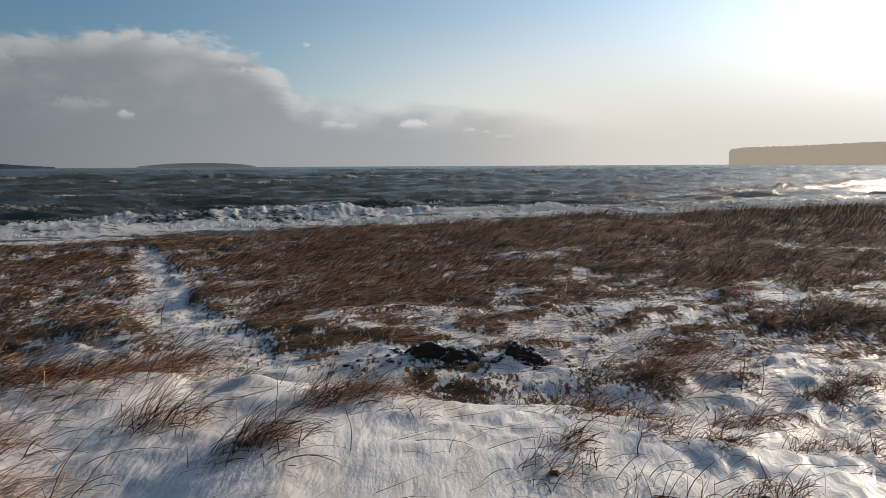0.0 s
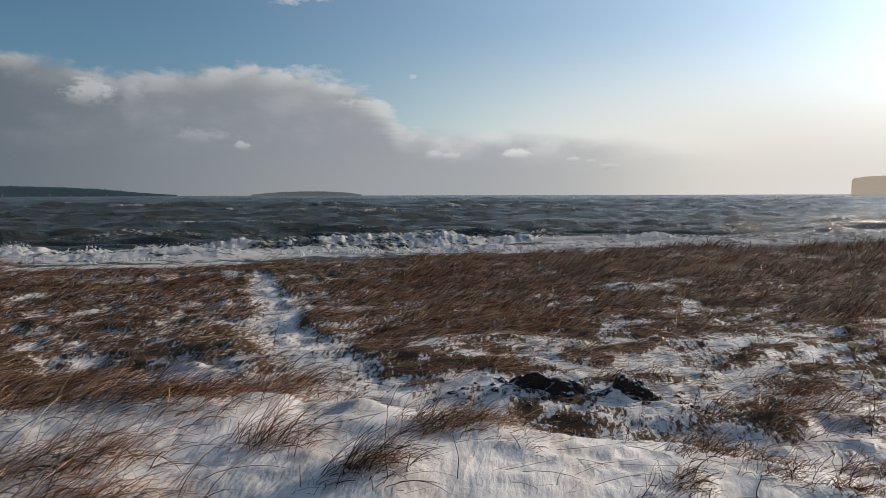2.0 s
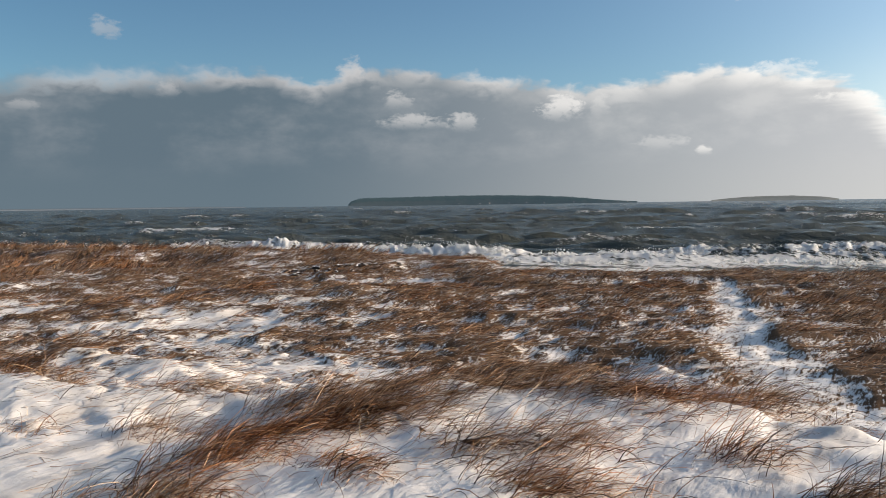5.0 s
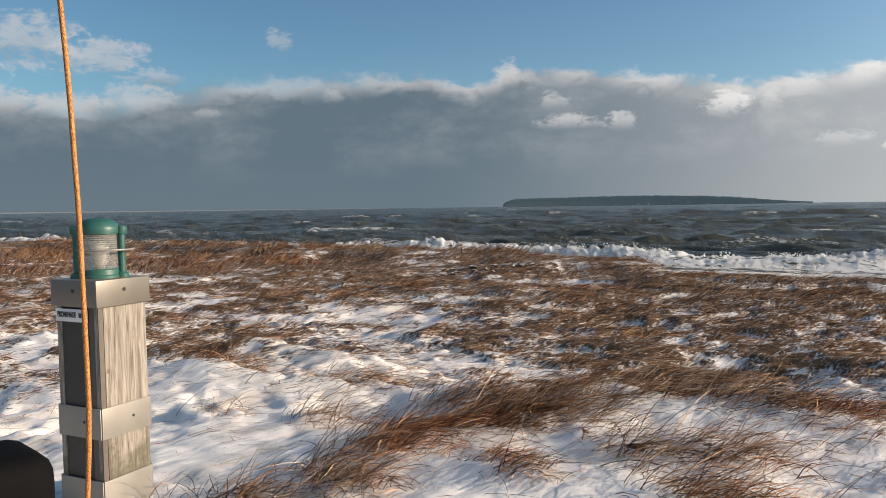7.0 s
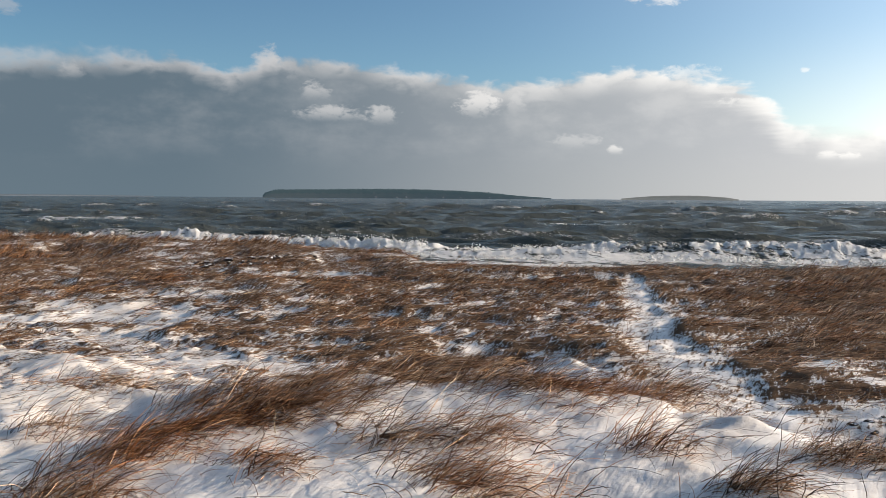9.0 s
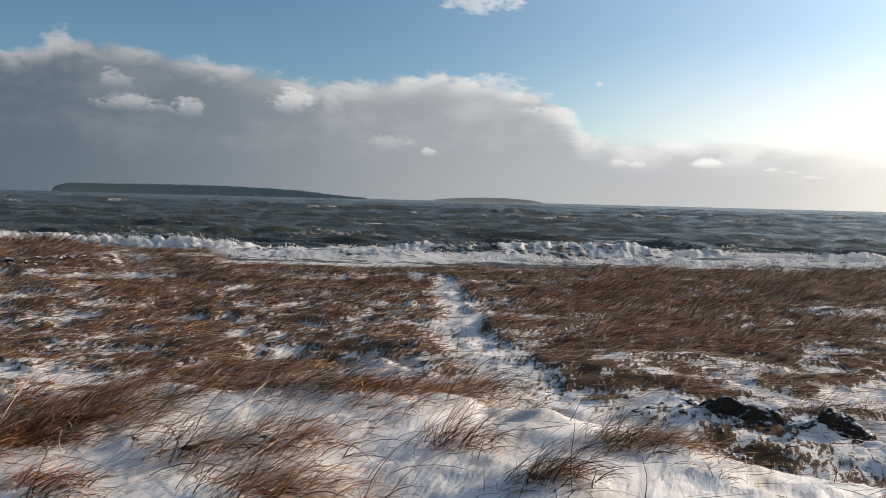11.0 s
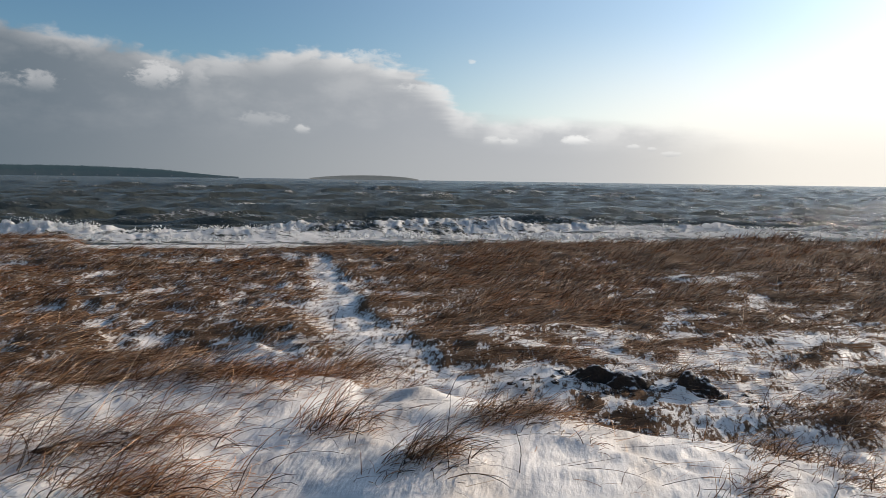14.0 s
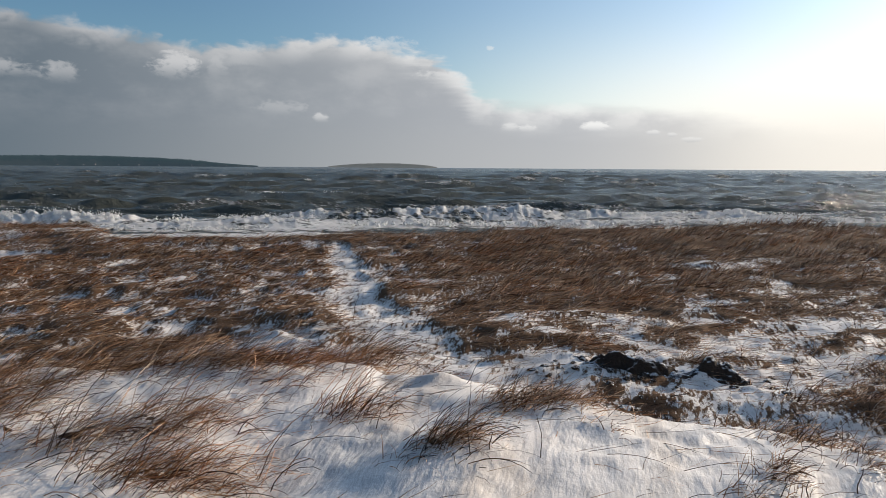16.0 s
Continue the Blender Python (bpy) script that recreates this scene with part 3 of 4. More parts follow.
def surf(v):
    """Breakers along the shore: distance out, height, depth of the back and front, broken part, swell, seed."""
    return ((49.5, 0.80, 2.4, 1.5, np.clip(0.9 + stretch(v, -15, -4) - 0.35 * stretch(v, 34, 90), 0, 1), 0.60 + 0.48 * stretch(v, -20, -9) + 0.35 * stretch(v, -90, -26) + 0.40 * stretch(v, 2, 15) + 0.10 * stretch(v, 15, 30) - 0.15 * stretch(v, 36, 90), 3),
            (61.0, 0.55, 2.6, 1.0, 0.55 * stretch(v, 18, 27, 2) + 0.5 * stretch(v, -44, -30, 3), stretch(v, 0, 14, 9) + 0.9 * stretch(v, 20, 46, 8) + 0.5 * stretch(v, -48, -20, 8), 7),
            (45.0, 0.36, 1.2, 0.7, 0.9 - 0.3 * stretch(v, 34, 90), 0.75 + 0 * v, 11),
            (92.0, 0.6, 2.6, 1.1, stretch(v, -4, 10, 2) + 0.8 * stretch(v, -72, -56, 3), 0.9 * stretch(v, -10, 18) + 0.7 * stretch(v, -78, -50), 15),
            (232.0, 0.8, 8.0, 5.0, 0.75 * (stretch(v, -25, -11, 6) + stretch(v, 26, 40, 6)) * smooth(fbm(v, v * 0, 0.22, 3, 17), 0.32, 0.62), stretch(v, -48, 0, 8) + stretch(v, 18, 52, 8), 21))


def breaker(v, row):
    """Line of the crest, swell and torn part along the shore."""
    u0, hgt, deep, steep, broken, size, sh = row
    line = u0 + 4.0 * (fbm(v, v * 0 + sh, 0.035, 3, sh) - 0.5) + 1.6 * (fbm(v, v * 0 + sh, 0.25, 3, sh + 9) - 0.5) * broken
    torn = broken * (0.35 + 0.65 * smooth(fbm(v, v * 0 + 0.3 * u0, 0.16, 3, 33), 0.16, 0.38))
    tall = 0.72 + 0.6 * fbm(v, v * 0 + sh, 0.30, 3, sh + 60)
    return line, size * tall, torn


foam = caps
streak = fbm(V * 1.6, U * 0.5, 1.0, 3, 61)
for row in surf(V):
    line, size, torn = breaker(V, row)
    hgt, deep, steep, sh = row[1], row[2], row[3], row[6]
    r = U - line
    shape = np.where(r < 0, np.exp(-(np.abs(r) / steep) ** 1.6), np.exp(-(r / deep) ** 2))
    fold = 1.0 if steep < 3 else 0.22
    lumps = 0.35 * fbm(V, U, 1.4 * fold, 2, sh) + 0.35 * fbm(V, U, 3.2 * fold, 2, sh + 3) + 0.30 * value_noise(V, U, 5.5 * fold, sh + 5)
    Z += hgt * size * shape * (1 + (0.4 + 0.8 * torn) * (1.1 * (lumps - 0.5)))
    Z += 0.40 * hgt * size * torn * np.exp(-((r + 0.9 * steep) / steep) ** 2) * (fbm(V, U, 2.6 * fold, 3, sh + 8) - 0.4)
    front = np.where(r < 0, np.exp(-(r / (2.1 * steep)) ** 2), np.exp(-(r / (0.6 * steep)) ** 2))
    foam = np.maximum(foam, torn * front * (0.62 + 1.05 * streak) * smooth(size, 0.1, 0.3))
wash = smooth(-U, -49.5, -45.5)
foam = np.maximum(foam, wash * (0.60 + 1.3 * (fbm(V * 0.35, U, 0.30, 4, 77) - 0.5) + 0.25 * smooth(-U, -42, -38)))
# foam trails left behind the breakers
trails = smooth(fbm(V * 0.12, U, 0.55, 4, 88), 0.52, 0.70) * smooth(U, 46, 52) * smooth(-U, -120, -60)
foam = np.maximum(foam, 0.44 * trails)
Z += 0.12 * wash * (fbm(V, U, 1.2, 3, 15) - 0.5)
SEA_WATER = sea_water()
tagged(sheet("sea", X, Y, SEA + Z, SEA_WATER, ("foam", foam)), "dark slate sea with wind waves and white foam", "sea", kind="structure")


def spray(count):
    """Torn clots of white water flung up along the crests of the breakers."""
    co, foamy = [], []
    v = rng.uniform(-75, 75, count)
    for row, share in zip(surf(v), (1.0, 0.25, 0.45, 0.2, 0.0)):
        line, size, torn = breaker(v, row)
        keep = rng.random(count) < share * torn * size * smooth(fbm(v, v * 0, 0.7, 3, row[6] + 70), 0.30, 0.60)
        n = int(keep.sum())
        up = rng.random(n) ** 2.6
        out = rng.normal(-0.5, 0.6, n)
        x, y = from_shore(line[keep] + out, v[keep])
        z = SEA + row[1] * size[keep] * (0.45 + 0.85 * up) * np.exp(-(out / 1.3) ** 2)
        r = rng.uniform(0.02, 0.085, n) * (1.15 - up)
        for dx, dy, dz in ((1, 0, 0), (0, 1, 0), (-1, 0, 0), (0, -1, 0), (0, 0, 1), (0, 0, -1)):
            f = r[:, None] * rng.uniform(0.6, 1.5, (n, 3)) * np.array([dx * 1.4, dy, dz])
            co.append(np.stack([x, y, z], -1) + f)
        foamy.append(n)
    # six corners of each clot, row by row
    pts, base = [], 0
    for n in foamy:
        pts.append(np.stack(co[base:base + 6], 1))
        base += 6
    pts = np.concatenate(pts)
    pat = np.array([0, 1, 4, 1, 2, 4, 2, 3, 4, 3, 0, 4, 1, 0, 5, 2, 1, 5, 3, 2, 5, 0, 3, 5])
    n = len(pts)
    me = raw_mesh("spray", pts.reshape(-1, 3), (np.arange(n)[:, None] * 6 + pat).ravel(), np.arange(0, n * 24, 3), SEA_WATER, True, [("foam", np.full(n * 6, 2.0))])
    return tagged(new("spray", me), "white spray torn from the breaking waves", "spray", kind="stuff")


spray(60000)


# ---- distance ----
def land(name, label, mat, dist, profile, cliff, deep, rough=2.0):
    """Far land: profile gives azimuth and elevation of its skyline; cliff: steepness of its seaward face, 0 to 1."""
    n = 900
    az = np.linspace(profile[0][0], profile[-1][0], n)
    order = sorted(profile)
    top = np.interp(az, [p[0] for p in order], [p[1] for p in order])
    jag = rough * (fbm(az * 10, az * 0, 0.5, 3, dist) - 0.3) * smooth(top, 0.05, 0.2)
    height = np.maximum(dist * np.tan(np.radians(top)) + jag * (1 + 0.0 * az) + 1.25 - SEA, 0.3)
    lev = np.array([-0.15, 0.0, 0.12, 0.5, 0.8, 0.93, 1.0, 1.0, 0.8, 0.0])
    back = np.array([0.0, 0.0, 0.05, 0.12, 0.22, 0.30, 0.36, 0.60, 0.85, 1.0])
    back = np.where(np.arange(10) < 7, back * (1.2 - cliff), back)
    A, L = np.meshgrid(az, lev)
    H, B = np.meshgrid(height, back)
    D = dist + deep * B + 4 * (fbm(A * 2, L * 3, 0.6, 2, 8) - 0.5)
    a = np.radians(A)
    ob = sheet(name, -np.sin(a) * D, np.cos(a) * D, SEA + L * H, mat, ("wooded", L * 0.9 + 0.25 * (fbm(A * 5, L, 1.0, 3, 5) - 0.5)))
    return tagged(ob, label, "land", kind="structure")


# each land's material emits a little, in place of haze in the air
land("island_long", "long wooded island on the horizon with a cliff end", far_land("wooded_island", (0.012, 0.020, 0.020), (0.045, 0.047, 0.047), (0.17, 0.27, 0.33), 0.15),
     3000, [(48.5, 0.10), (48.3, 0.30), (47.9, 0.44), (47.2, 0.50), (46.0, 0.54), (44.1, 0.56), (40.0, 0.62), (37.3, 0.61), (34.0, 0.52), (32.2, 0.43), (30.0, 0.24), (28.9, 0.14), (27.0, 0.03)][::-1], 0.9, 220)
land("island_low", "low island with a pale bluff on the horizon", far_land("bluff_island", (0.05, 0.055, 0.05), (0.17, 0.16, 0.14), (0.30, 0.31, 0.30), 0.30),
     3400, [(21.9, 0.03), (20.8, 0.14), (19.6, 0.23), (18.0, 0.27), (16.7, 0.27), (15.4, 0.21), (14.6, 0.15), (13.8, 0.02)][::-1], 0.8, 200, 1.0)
land("headland", "tall pale cliff headland with a tree line, under a painted haze glow", far_land("haze_glow_headland", (0.11, 0.09, 0.07), (0.26, 0.20, 0.15), (0.95, 0.78, 0.60), 0.46),
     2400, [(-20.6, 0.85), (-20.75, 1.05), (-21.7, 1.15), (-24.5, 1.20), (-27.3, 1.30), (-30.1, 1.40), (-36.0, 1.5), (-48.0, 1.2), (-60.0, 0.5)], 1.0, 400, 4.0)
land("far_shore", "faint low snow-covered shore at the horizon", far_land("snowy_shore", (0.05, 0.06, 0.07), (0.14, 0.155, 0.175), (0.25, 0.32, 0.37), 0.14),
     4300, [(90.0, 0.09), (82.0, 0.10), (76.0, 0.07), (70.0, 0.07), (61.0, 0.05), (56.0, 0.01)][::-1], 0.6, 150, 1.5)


# ---- parts ----
def part(name, bm, mat, parent=None, label="", flat=False):
    me = bpy.data.meshes.new(name)
    bm.to_mesh(me)
    bm.free()
    if not flat:
        me.polygons.foreach_set("use_smooth", np.ones(len(me.polygons), bool))
    me.materials.append(mat)
    ob = new(name, me)
    if not flat:
        me.set_sharp_from_angle(angle=radians(35))
    if parent is not None:
        ob.parent = parent
    return tagged(ob, label)


def box(x, y, z, m=Matrix(), bevel=0.004, segs=2):
    bm = bmesh.new()
    bmesh.ops.create_cube(bm, size=1.0, matrix=m @ Matrix.Diagonal((x, y, z, 1)))
    if bevel:
        bmesh.ops.bevel(bm, geom=bm.edges[:], offset=bevel, segments=segs, affect="EDGES", profile=0.6)
    return bm


def turned(profile, n=32, m=Matrix()):
    """A body of revolution: (radius, height) from bottom to top."""
    bm = bmesh.new()
    rings = [[bm.verts.new(m @ Vector((r * math.cos(2 * math.pi * k / n), r * math.sin(2 * math.pi * k / n), z))) for k in range(n)] for r, z in profile]
    for a, b in zip(rings, rings[1:]):
        for k in range(n):
            bm.faces.new((a[k], a[(k + 1) % n], b[(k + 1) % n], b[k]))
    bm.faces.new(rings[0][::-1])
    bm.faces.new(rings[-1])
    return bm


def tube(points, radius, n=10, taper=1.0):
    """A round bar along points."""
    bm = bmesh.new()
    rings = []
    for i, p in enumerate(points):
        p = Vector(p)
        t = (Vector(points[min(i + 1, len(points) - 1)]) - Vector(points[max(i - 1, 0)])).normalized()
        s = t.cross(Vector((0.3, 0.9, 0.1)) if abs(t.z) > 0.5 else Vector((0, 0, 1))).normalized()
        q = t.cross(s)
        r = radius * (1 + (taper - 1) * i / (len(points) - 1))
        rings.append([bm.verts.new(p + r * (math.cos(2 * math.pi * k / n) * s + math.sin(2 * math.pi * k / n) * q)) for k in range(n)])
    for a, b in zip(rings, rings[1:]):
        for k in range(n):
            bm.faces.new((a[k], a[(k + 1) % n], b[(k + 1) % n], b[k]))
    bm.faces.new(rings[0][::-1])
    bm.faces.new(rings[-1])
    bmesh.ops.recalc_face_normals(bm, faces=bm.faces[:])
    return bm


def thing(name, m, label, category, group=""):
    ob = new(name)
    ob.empty_display_size = 0.1
    ob.matrix_world = m
    return tagged(ob, label, category, group)


# ---- trees and houses on the far land ----
def tree_line(name, label, dist, deep, lo, hi, skyline, count, mat, tall):
    """Far conifers along the top of the land: ragged cones in one mesh."""
    az = np.radians(rng.uniform(lo, hi, count))
    el = np.interp(np.degrees(az), *skyline)
    d = dist + deep * rng.uniform(0.3, 0.5, count)
    z = 1.25 + dist * np.tan(np.radians(el)) - 0.6 * tall
    h, w = tall * rng.uniform(0.6, 1.5, count), tall * rng.uniform(0.16, 0.32, count)
    k = 5
    co = np.empty((count, 2 * k + 1, 3))
    for j in range(k):
        a = 2 * math.pi * j / k
        for row, (up, out) in enumerate(((0.0, 0.75), (0.45, 1.0))):
            co[:, row * k + j] = np.stack([-np.sin(az) * d + w * out * math.cos(a), np.cos(az) * d + w * out * math.sin(a), z + h * up], -1)
    co[:, -1] = np.stack([-np.sin(az) * d, np.cos(az) * d, z + h], -1)
    quads = [i for j in range(k) for i in (j, (j + 1) % k, k + (j + 1) % k, k + j)]
    tris = [i for j in range(k) for i in (k + j, k + (j + 1) % k, 2 * k)]
    pat = np.array(quads + tris)
    st = np.concatenate([np.arange(0, 4 * k, 4), 4 * k + np.arange(0, 3 * k, 3)])
    n = np.arange(count)[:, None]
    me = raw_mesh(name, co.reshape(-1, 3), (n * (2 * k + 1) + pat).ravel(), (n * len(pat) + st).ravel(), mat, False, [("wooded", np.ones(count * (2 * k + 1)))])
    return tagged(new(name, me), label, "trees", kind="stuff")


tree_line("headland_trees", "ragged line of far conifers on the headland", 2400, 400, -34, -21.5, ([-36.0, -30.1, -27.3, -24.5, -21.7], [1.5, 1.40, 1.30, 1.20, 1.15]), 620, far_land("haze_glow_trees", (0.07, 0.055, 0.04), (0.07, 0.055, 0.04), (0.95, 0.78, 0.60), 0.40), 6.5)
tree_line("island_trees", "dark wood on the long island", 3000, 220, 30.5, 47.8, ([30.0, 32.2, 34.0, 37.3, 40.0, 44.1, 46.0, 48.0], [0.24, 0.43, 0.52, 0.61, 0.62, 0.56, 0.54, 0.50]), 700, bpy.data.materials["wooded_island"], 6)


def far_house(az, dist, size, turn, wall, roof):
    p = direction(az, 0) * dist
    ob = thing("far_house", pose(p.x, p.y, SEA + 2.5, 0, 0, turn), "tiny white gabled house on the island shore", "house", "houses on the island")
    part("wall", box(size, size * 0.75, size * 0.6, pose(0, 0, size * 0.3), 0), wall, ob, flat=True)
    bm = bmesh.new()
    a, b, z = size * 0.54, size * 0.42, size * 0.58
    v = [bm.verts.new(c) for c in ((-a, -b, z), (a, -b, z), (a, b, z), (-a, b, z), (-a, 0, z + size * 0.4), (a, 0, z + size * 0.4))]
    for f in ((0, 1, 5, 4), (2, 3, 4, 5), (0, 4, 3), (1, 2, 5), (0, 3, 2, 1)):
        bm.faces.new([v[i] for i in f])
    part("roof", bm, roof, ob, flat=True)


house_wall, house_roof = plain("white_clapboard", (0.20, 0.21, 0.22), 0.7), plain("grey_shingle", (0.16, 0.16, 0.17), 0.8)
for az, size, turn in ((40.2, 9, 20), (38.6, 8, 60), (37.9, 11, 10), (36.4, 8, 35), (35.1, 10, 50), (33.8, 8, 5), (31.6, 9, 30), (29.2, 6, 45), (28.4, 7, 15), (27.7, 6, 70)):
    far_house(az, 2985, 0.55 * size, turn, house_wall, house_roof)


# ---- lamp post ----
wood = weathered_wood()
steel = plain("brushed_plate", (0.255, 0.238, 0.212), 0.5, 0.35, 90.0, 0.15, 0.1)
green = plain("green_enamel", (0.022, 0.090, 0.075), 0.45, 0.0, 40.0, 0.3, 0.1)
# wide boards: darker wood, with the shade of their face put into the colour
dark_wood = plain("shade_dark_wood", (0.060, 0.052, 0.046), 0.8, 0.0, 50.0, 0.35, 0.4)
# narrow boards of the unlit faces: wood colour darkened to stand for shade
shade_wood = plain("shade_tinted_wood", (0.115, 0.096, 0.078), 0.8, 0.0, 60.0, 0.4, 0.4)
dark_gap = plain("dark_inner_post", (0.045, 0.038, 0.032), 0.8)
sign_white = plain("sign_white", (0.72, 0.72, 0.70), 0.5)
ink = plain("sign_black", (0.02, 0.02, 0.02), 0.5)
POST = (-3.394, 0.658)
POST_TURN = 27.0


def ribbed_glass():
    m, N = material("ribbed_glass")
    p = N.add("ShaderNodeTexCoord").outputs["Object"]
    n = N.noise(p, 30.0, 3)
    g = N.add("ShaderNodeBsdfPrincipled")
    N.put(g.inputs["Base Color"], N.mix(n, (0.58, 0.56, 0.51), (0.76, 0.73, 0.67)))
    g.inputs["Roughness"].default_value, g.inputs["Transmission Weight"].default_value, g.inputs["IOR"].default_value = 0.20, 0.82, 1.3
    N.put(N.add("ShaderNodeOutputMaterial").inputs[0], g.outputs[0])
    return m


def lamp_post():
    zb = float(ground_height(np.array([POST[0]]), np.array([POST[1]]))[0])
    ob = thing("lamp_post", pose(*POST, 0, 0, 0, POST_TURN), "grey weathered timber bollard with metal bands and a green lamp", "lamp post")
    h = 0.842
    part("core", box(0.19, 0.19, h - zb + 0.15, pose(0, 0, (h + zb - 0.15) / 2), 0.003), dark_gap, ob)
    # boards: local +x is the sunlit face, local -y the shaded face, its shade put into the board colours
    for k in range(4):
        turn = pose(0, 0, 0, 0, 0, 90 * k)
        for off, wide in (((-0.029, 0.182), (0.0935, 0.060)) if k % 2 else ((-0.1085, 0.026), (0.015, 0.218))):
            shadowed = k % 2 == 1 and wide > 0.1
            part("board", box(0.024, wide - 0.004, h - zb + 0.1, turn @ pose(0.107 - 0.004 * shadowed, off, (h + zb - 0.1) / 2), 0.004), dark_wood if shadowed else (shade_wood if k % 2 else wood), ob, "board darkened in colour for the shaded face" if shadowed else "")
    for name, z0, z1 in (("middle_band", 0.306, 0.432), ("bottom_band", zb - 0.05, 0.135)):
        for k in range(4):
            part(name, box(0.006, 0.247, z1 - z0, pose(0, 0, 0, 0, 0, 90 * k) @ pose(0.1255, 0, (z0 + z1) / 2), 0.0015), steel, ob, "thin pale metal band")
    cap = part("cap", box(0.270, 0.270, 0.110, pose(0, 0, 0.894), 0.006), plain("stained_cap_metal", (0.175, 0.158, 0.135), 0.45, 0.35, 14.0, 0.3, 0.1), ob, "pale folded metal cap")
    for k in range(4):
        part("screw", turned([(0.008, 0), (0.008, 0.003), (0.004, 0.006)], 12, pose(0, 0, 0, 0, 0, 90 * k) @ pose(0.135, 0, 0.905, 0, 90, 0)), dark_gap, cap)
    for k, z in ((3, 0.372), (0, 0.372)):
        part("screw", turned([(0.006, 0), (0.006, 0.002), (0.003, 0.005)], 12, pose(0, 0, 0, 0, 0, 90 * k) @ pose(0.1285, 0.03, z, 0, 90, 0)), dark_gap, ob)
    # sign on the shaded face
    face = pose(0, 0, 0, 0, 0, -90) @ pose(0.1235, 0, 0)
    plate = part("sign_plate", box(0.004, 0.186, 0.052, face @ pose(0.001, -0.026, 0.804), 0.001), sign_white, ob, "small white sign plate with black letters")
    text = bpy.data.curves.new("lettering", "FONT")
    text.body, text.size, text.extrude, text.offset, text.align_x, text.align_y = "PROMENADE", 0.031, 0.0006, 0.0009, "LEFT", "CENTER"
    letters = new("lettering", text)
    m = face @ pose(0.0042, -0.106, 0.806, 90, 0, 90)
    dg = bpy.context.evaluated_depsgraph_get()
    me = bpy.data.meshes.new_from_object(letters.evaluated_get(dg))
    bpy.data.objects.remove(letters)
    me.transform(m @ Matrix.Diagonal((0.60, 1, 1, 1)))
    me.materials.clear()
    me.materials.append(ink)
    lo = new("lettering", me)
    lo.parent = plate
    part("number_bar", box(0.001, 0.022, 0.019, face @ pose(0.0037, 0.030, 0.806), 0), ink, plate)
    # lamp
    m = pose(0.0, 0.0, 0.949)
    part("lamp_base", turned([(0.082, 0), (0.082, 0.010), (0.078, 0.014), (0.076, 0.034), (0.072, 0.038)], 36, m), green, ob)
    ribs = [(0.068, 0.034)]
    for k in range(16):
        z = 0.040 + 0.0088 * k
        ribs += [(0.0705, z), (0.0735, z + 0.003), (0.0705, z + 0.006)]
    part("lens", turned(ribs + [(0.068, 0.184)], 40, m), ribbed_glass(), ob, "ribbed clear glass lens")
    part("bulb", turned([(0.014, 0.03), (0.016, 0.06), (0.030, 0.09), (0.030, 0.12), (0.014, 0.145)], 20, m), sign_white, ob)
    part("dome", turned([(0.074, 0.180), (0.080, 0.182), (0.083, 0.204), (0.081, 0.211), (0.073, 0.225), (0.057, 0.238), (0.032, 0.246), (0.010, 0.248)], 40, m), green, ob, "green enamelled dome")
    ring = [(0.014 + 0.108 * math.cos(a), 0.020 + 0.108 * math.sin(a), 0.949 + 0.116) for a in np.linspace(0, 2 * math.pi, 49)]
    part("guard_ring", tube(ring, 0.0042, 8), steel, ob, "bare metal guard ring")
    for k, a in enumerate((40, 232)):
        turn = m @ pose(0, 0, 0, 0, 0, a)
        post = part("guard_post", tube([turn @ Vector((0.086, 0, 0.0)), turn @ Vector((0.086, 0, 0.20))], 0.015, 14), green, ob)
        part("lug", turned([(0.022, 0.180), (0.025, 0.186), (0.025, 0.208), (0.018, 0.216)], 18, turn @ pose(0.086, 0, 0)), green, post)
        part("foot", turned([(0.027, 0.0), (0.027, 0.014), (0.018, 0.022)], 16, turn @ pose(0.086, 0, 0)), green, post)


lamp_post()


# ---- marker pole ----
def marker_pole():
    m, N = material("orange_braid")
    p = N.add("ShaderNodeTexCoord").outputs["Object"]
    n, k = N.noise(N.vmath("MULTIPLY", p, (1.0, 1.0, 0.45)), 420.0, 3, 0.6), N.noise(p, 40.0, 3)
    c = N.ramp(n, [(0.36, (0.10, 0.035, 0.010)), (0.50, (0.40, 0.165, 0.035)), (0.68, (0.60, 0.30, 0.085))])
    surface(N, N.mix(N.math("MULTIPLY", k, 0.3), c, (0.26, 0.10, 0.025)), 0.6, 0.0, bump(N, n, 0.7, 0.002))
    pts, d = [], 1.8
    for az, el in ((79.55, -35.0), (79.4, -27.0), (79.12, -19.4), (78.9, -16.1), (78.79, -12.75), (78.83, -9.3), (78.87, -5.85), (78.91, -2.4), (78.96, 0.7), (79.07, 3.4), (79.15, 6.4), (79.32, 10.1), (79.54, 13.6), (79.9, 20.0), (80.4, 29.0)):
        q = direction(az, 0) * d
        pts.append((q.x - 0.015, q.y - 0.083, 1.222 + d * math.tan(radians(el))))
    base = Vector(pts[0])
    base.z = float(ground_height(np.array([base.x]), np.array([base.y]))[0]) - 0.1
    pts[0] = tuple(base)
    ob = part("marker_pole", tube(pts, 0.0056, 12), m)
    tagged(ob, "slender orange braided marker pole bowed by the wind", "pole")


marker_pole()


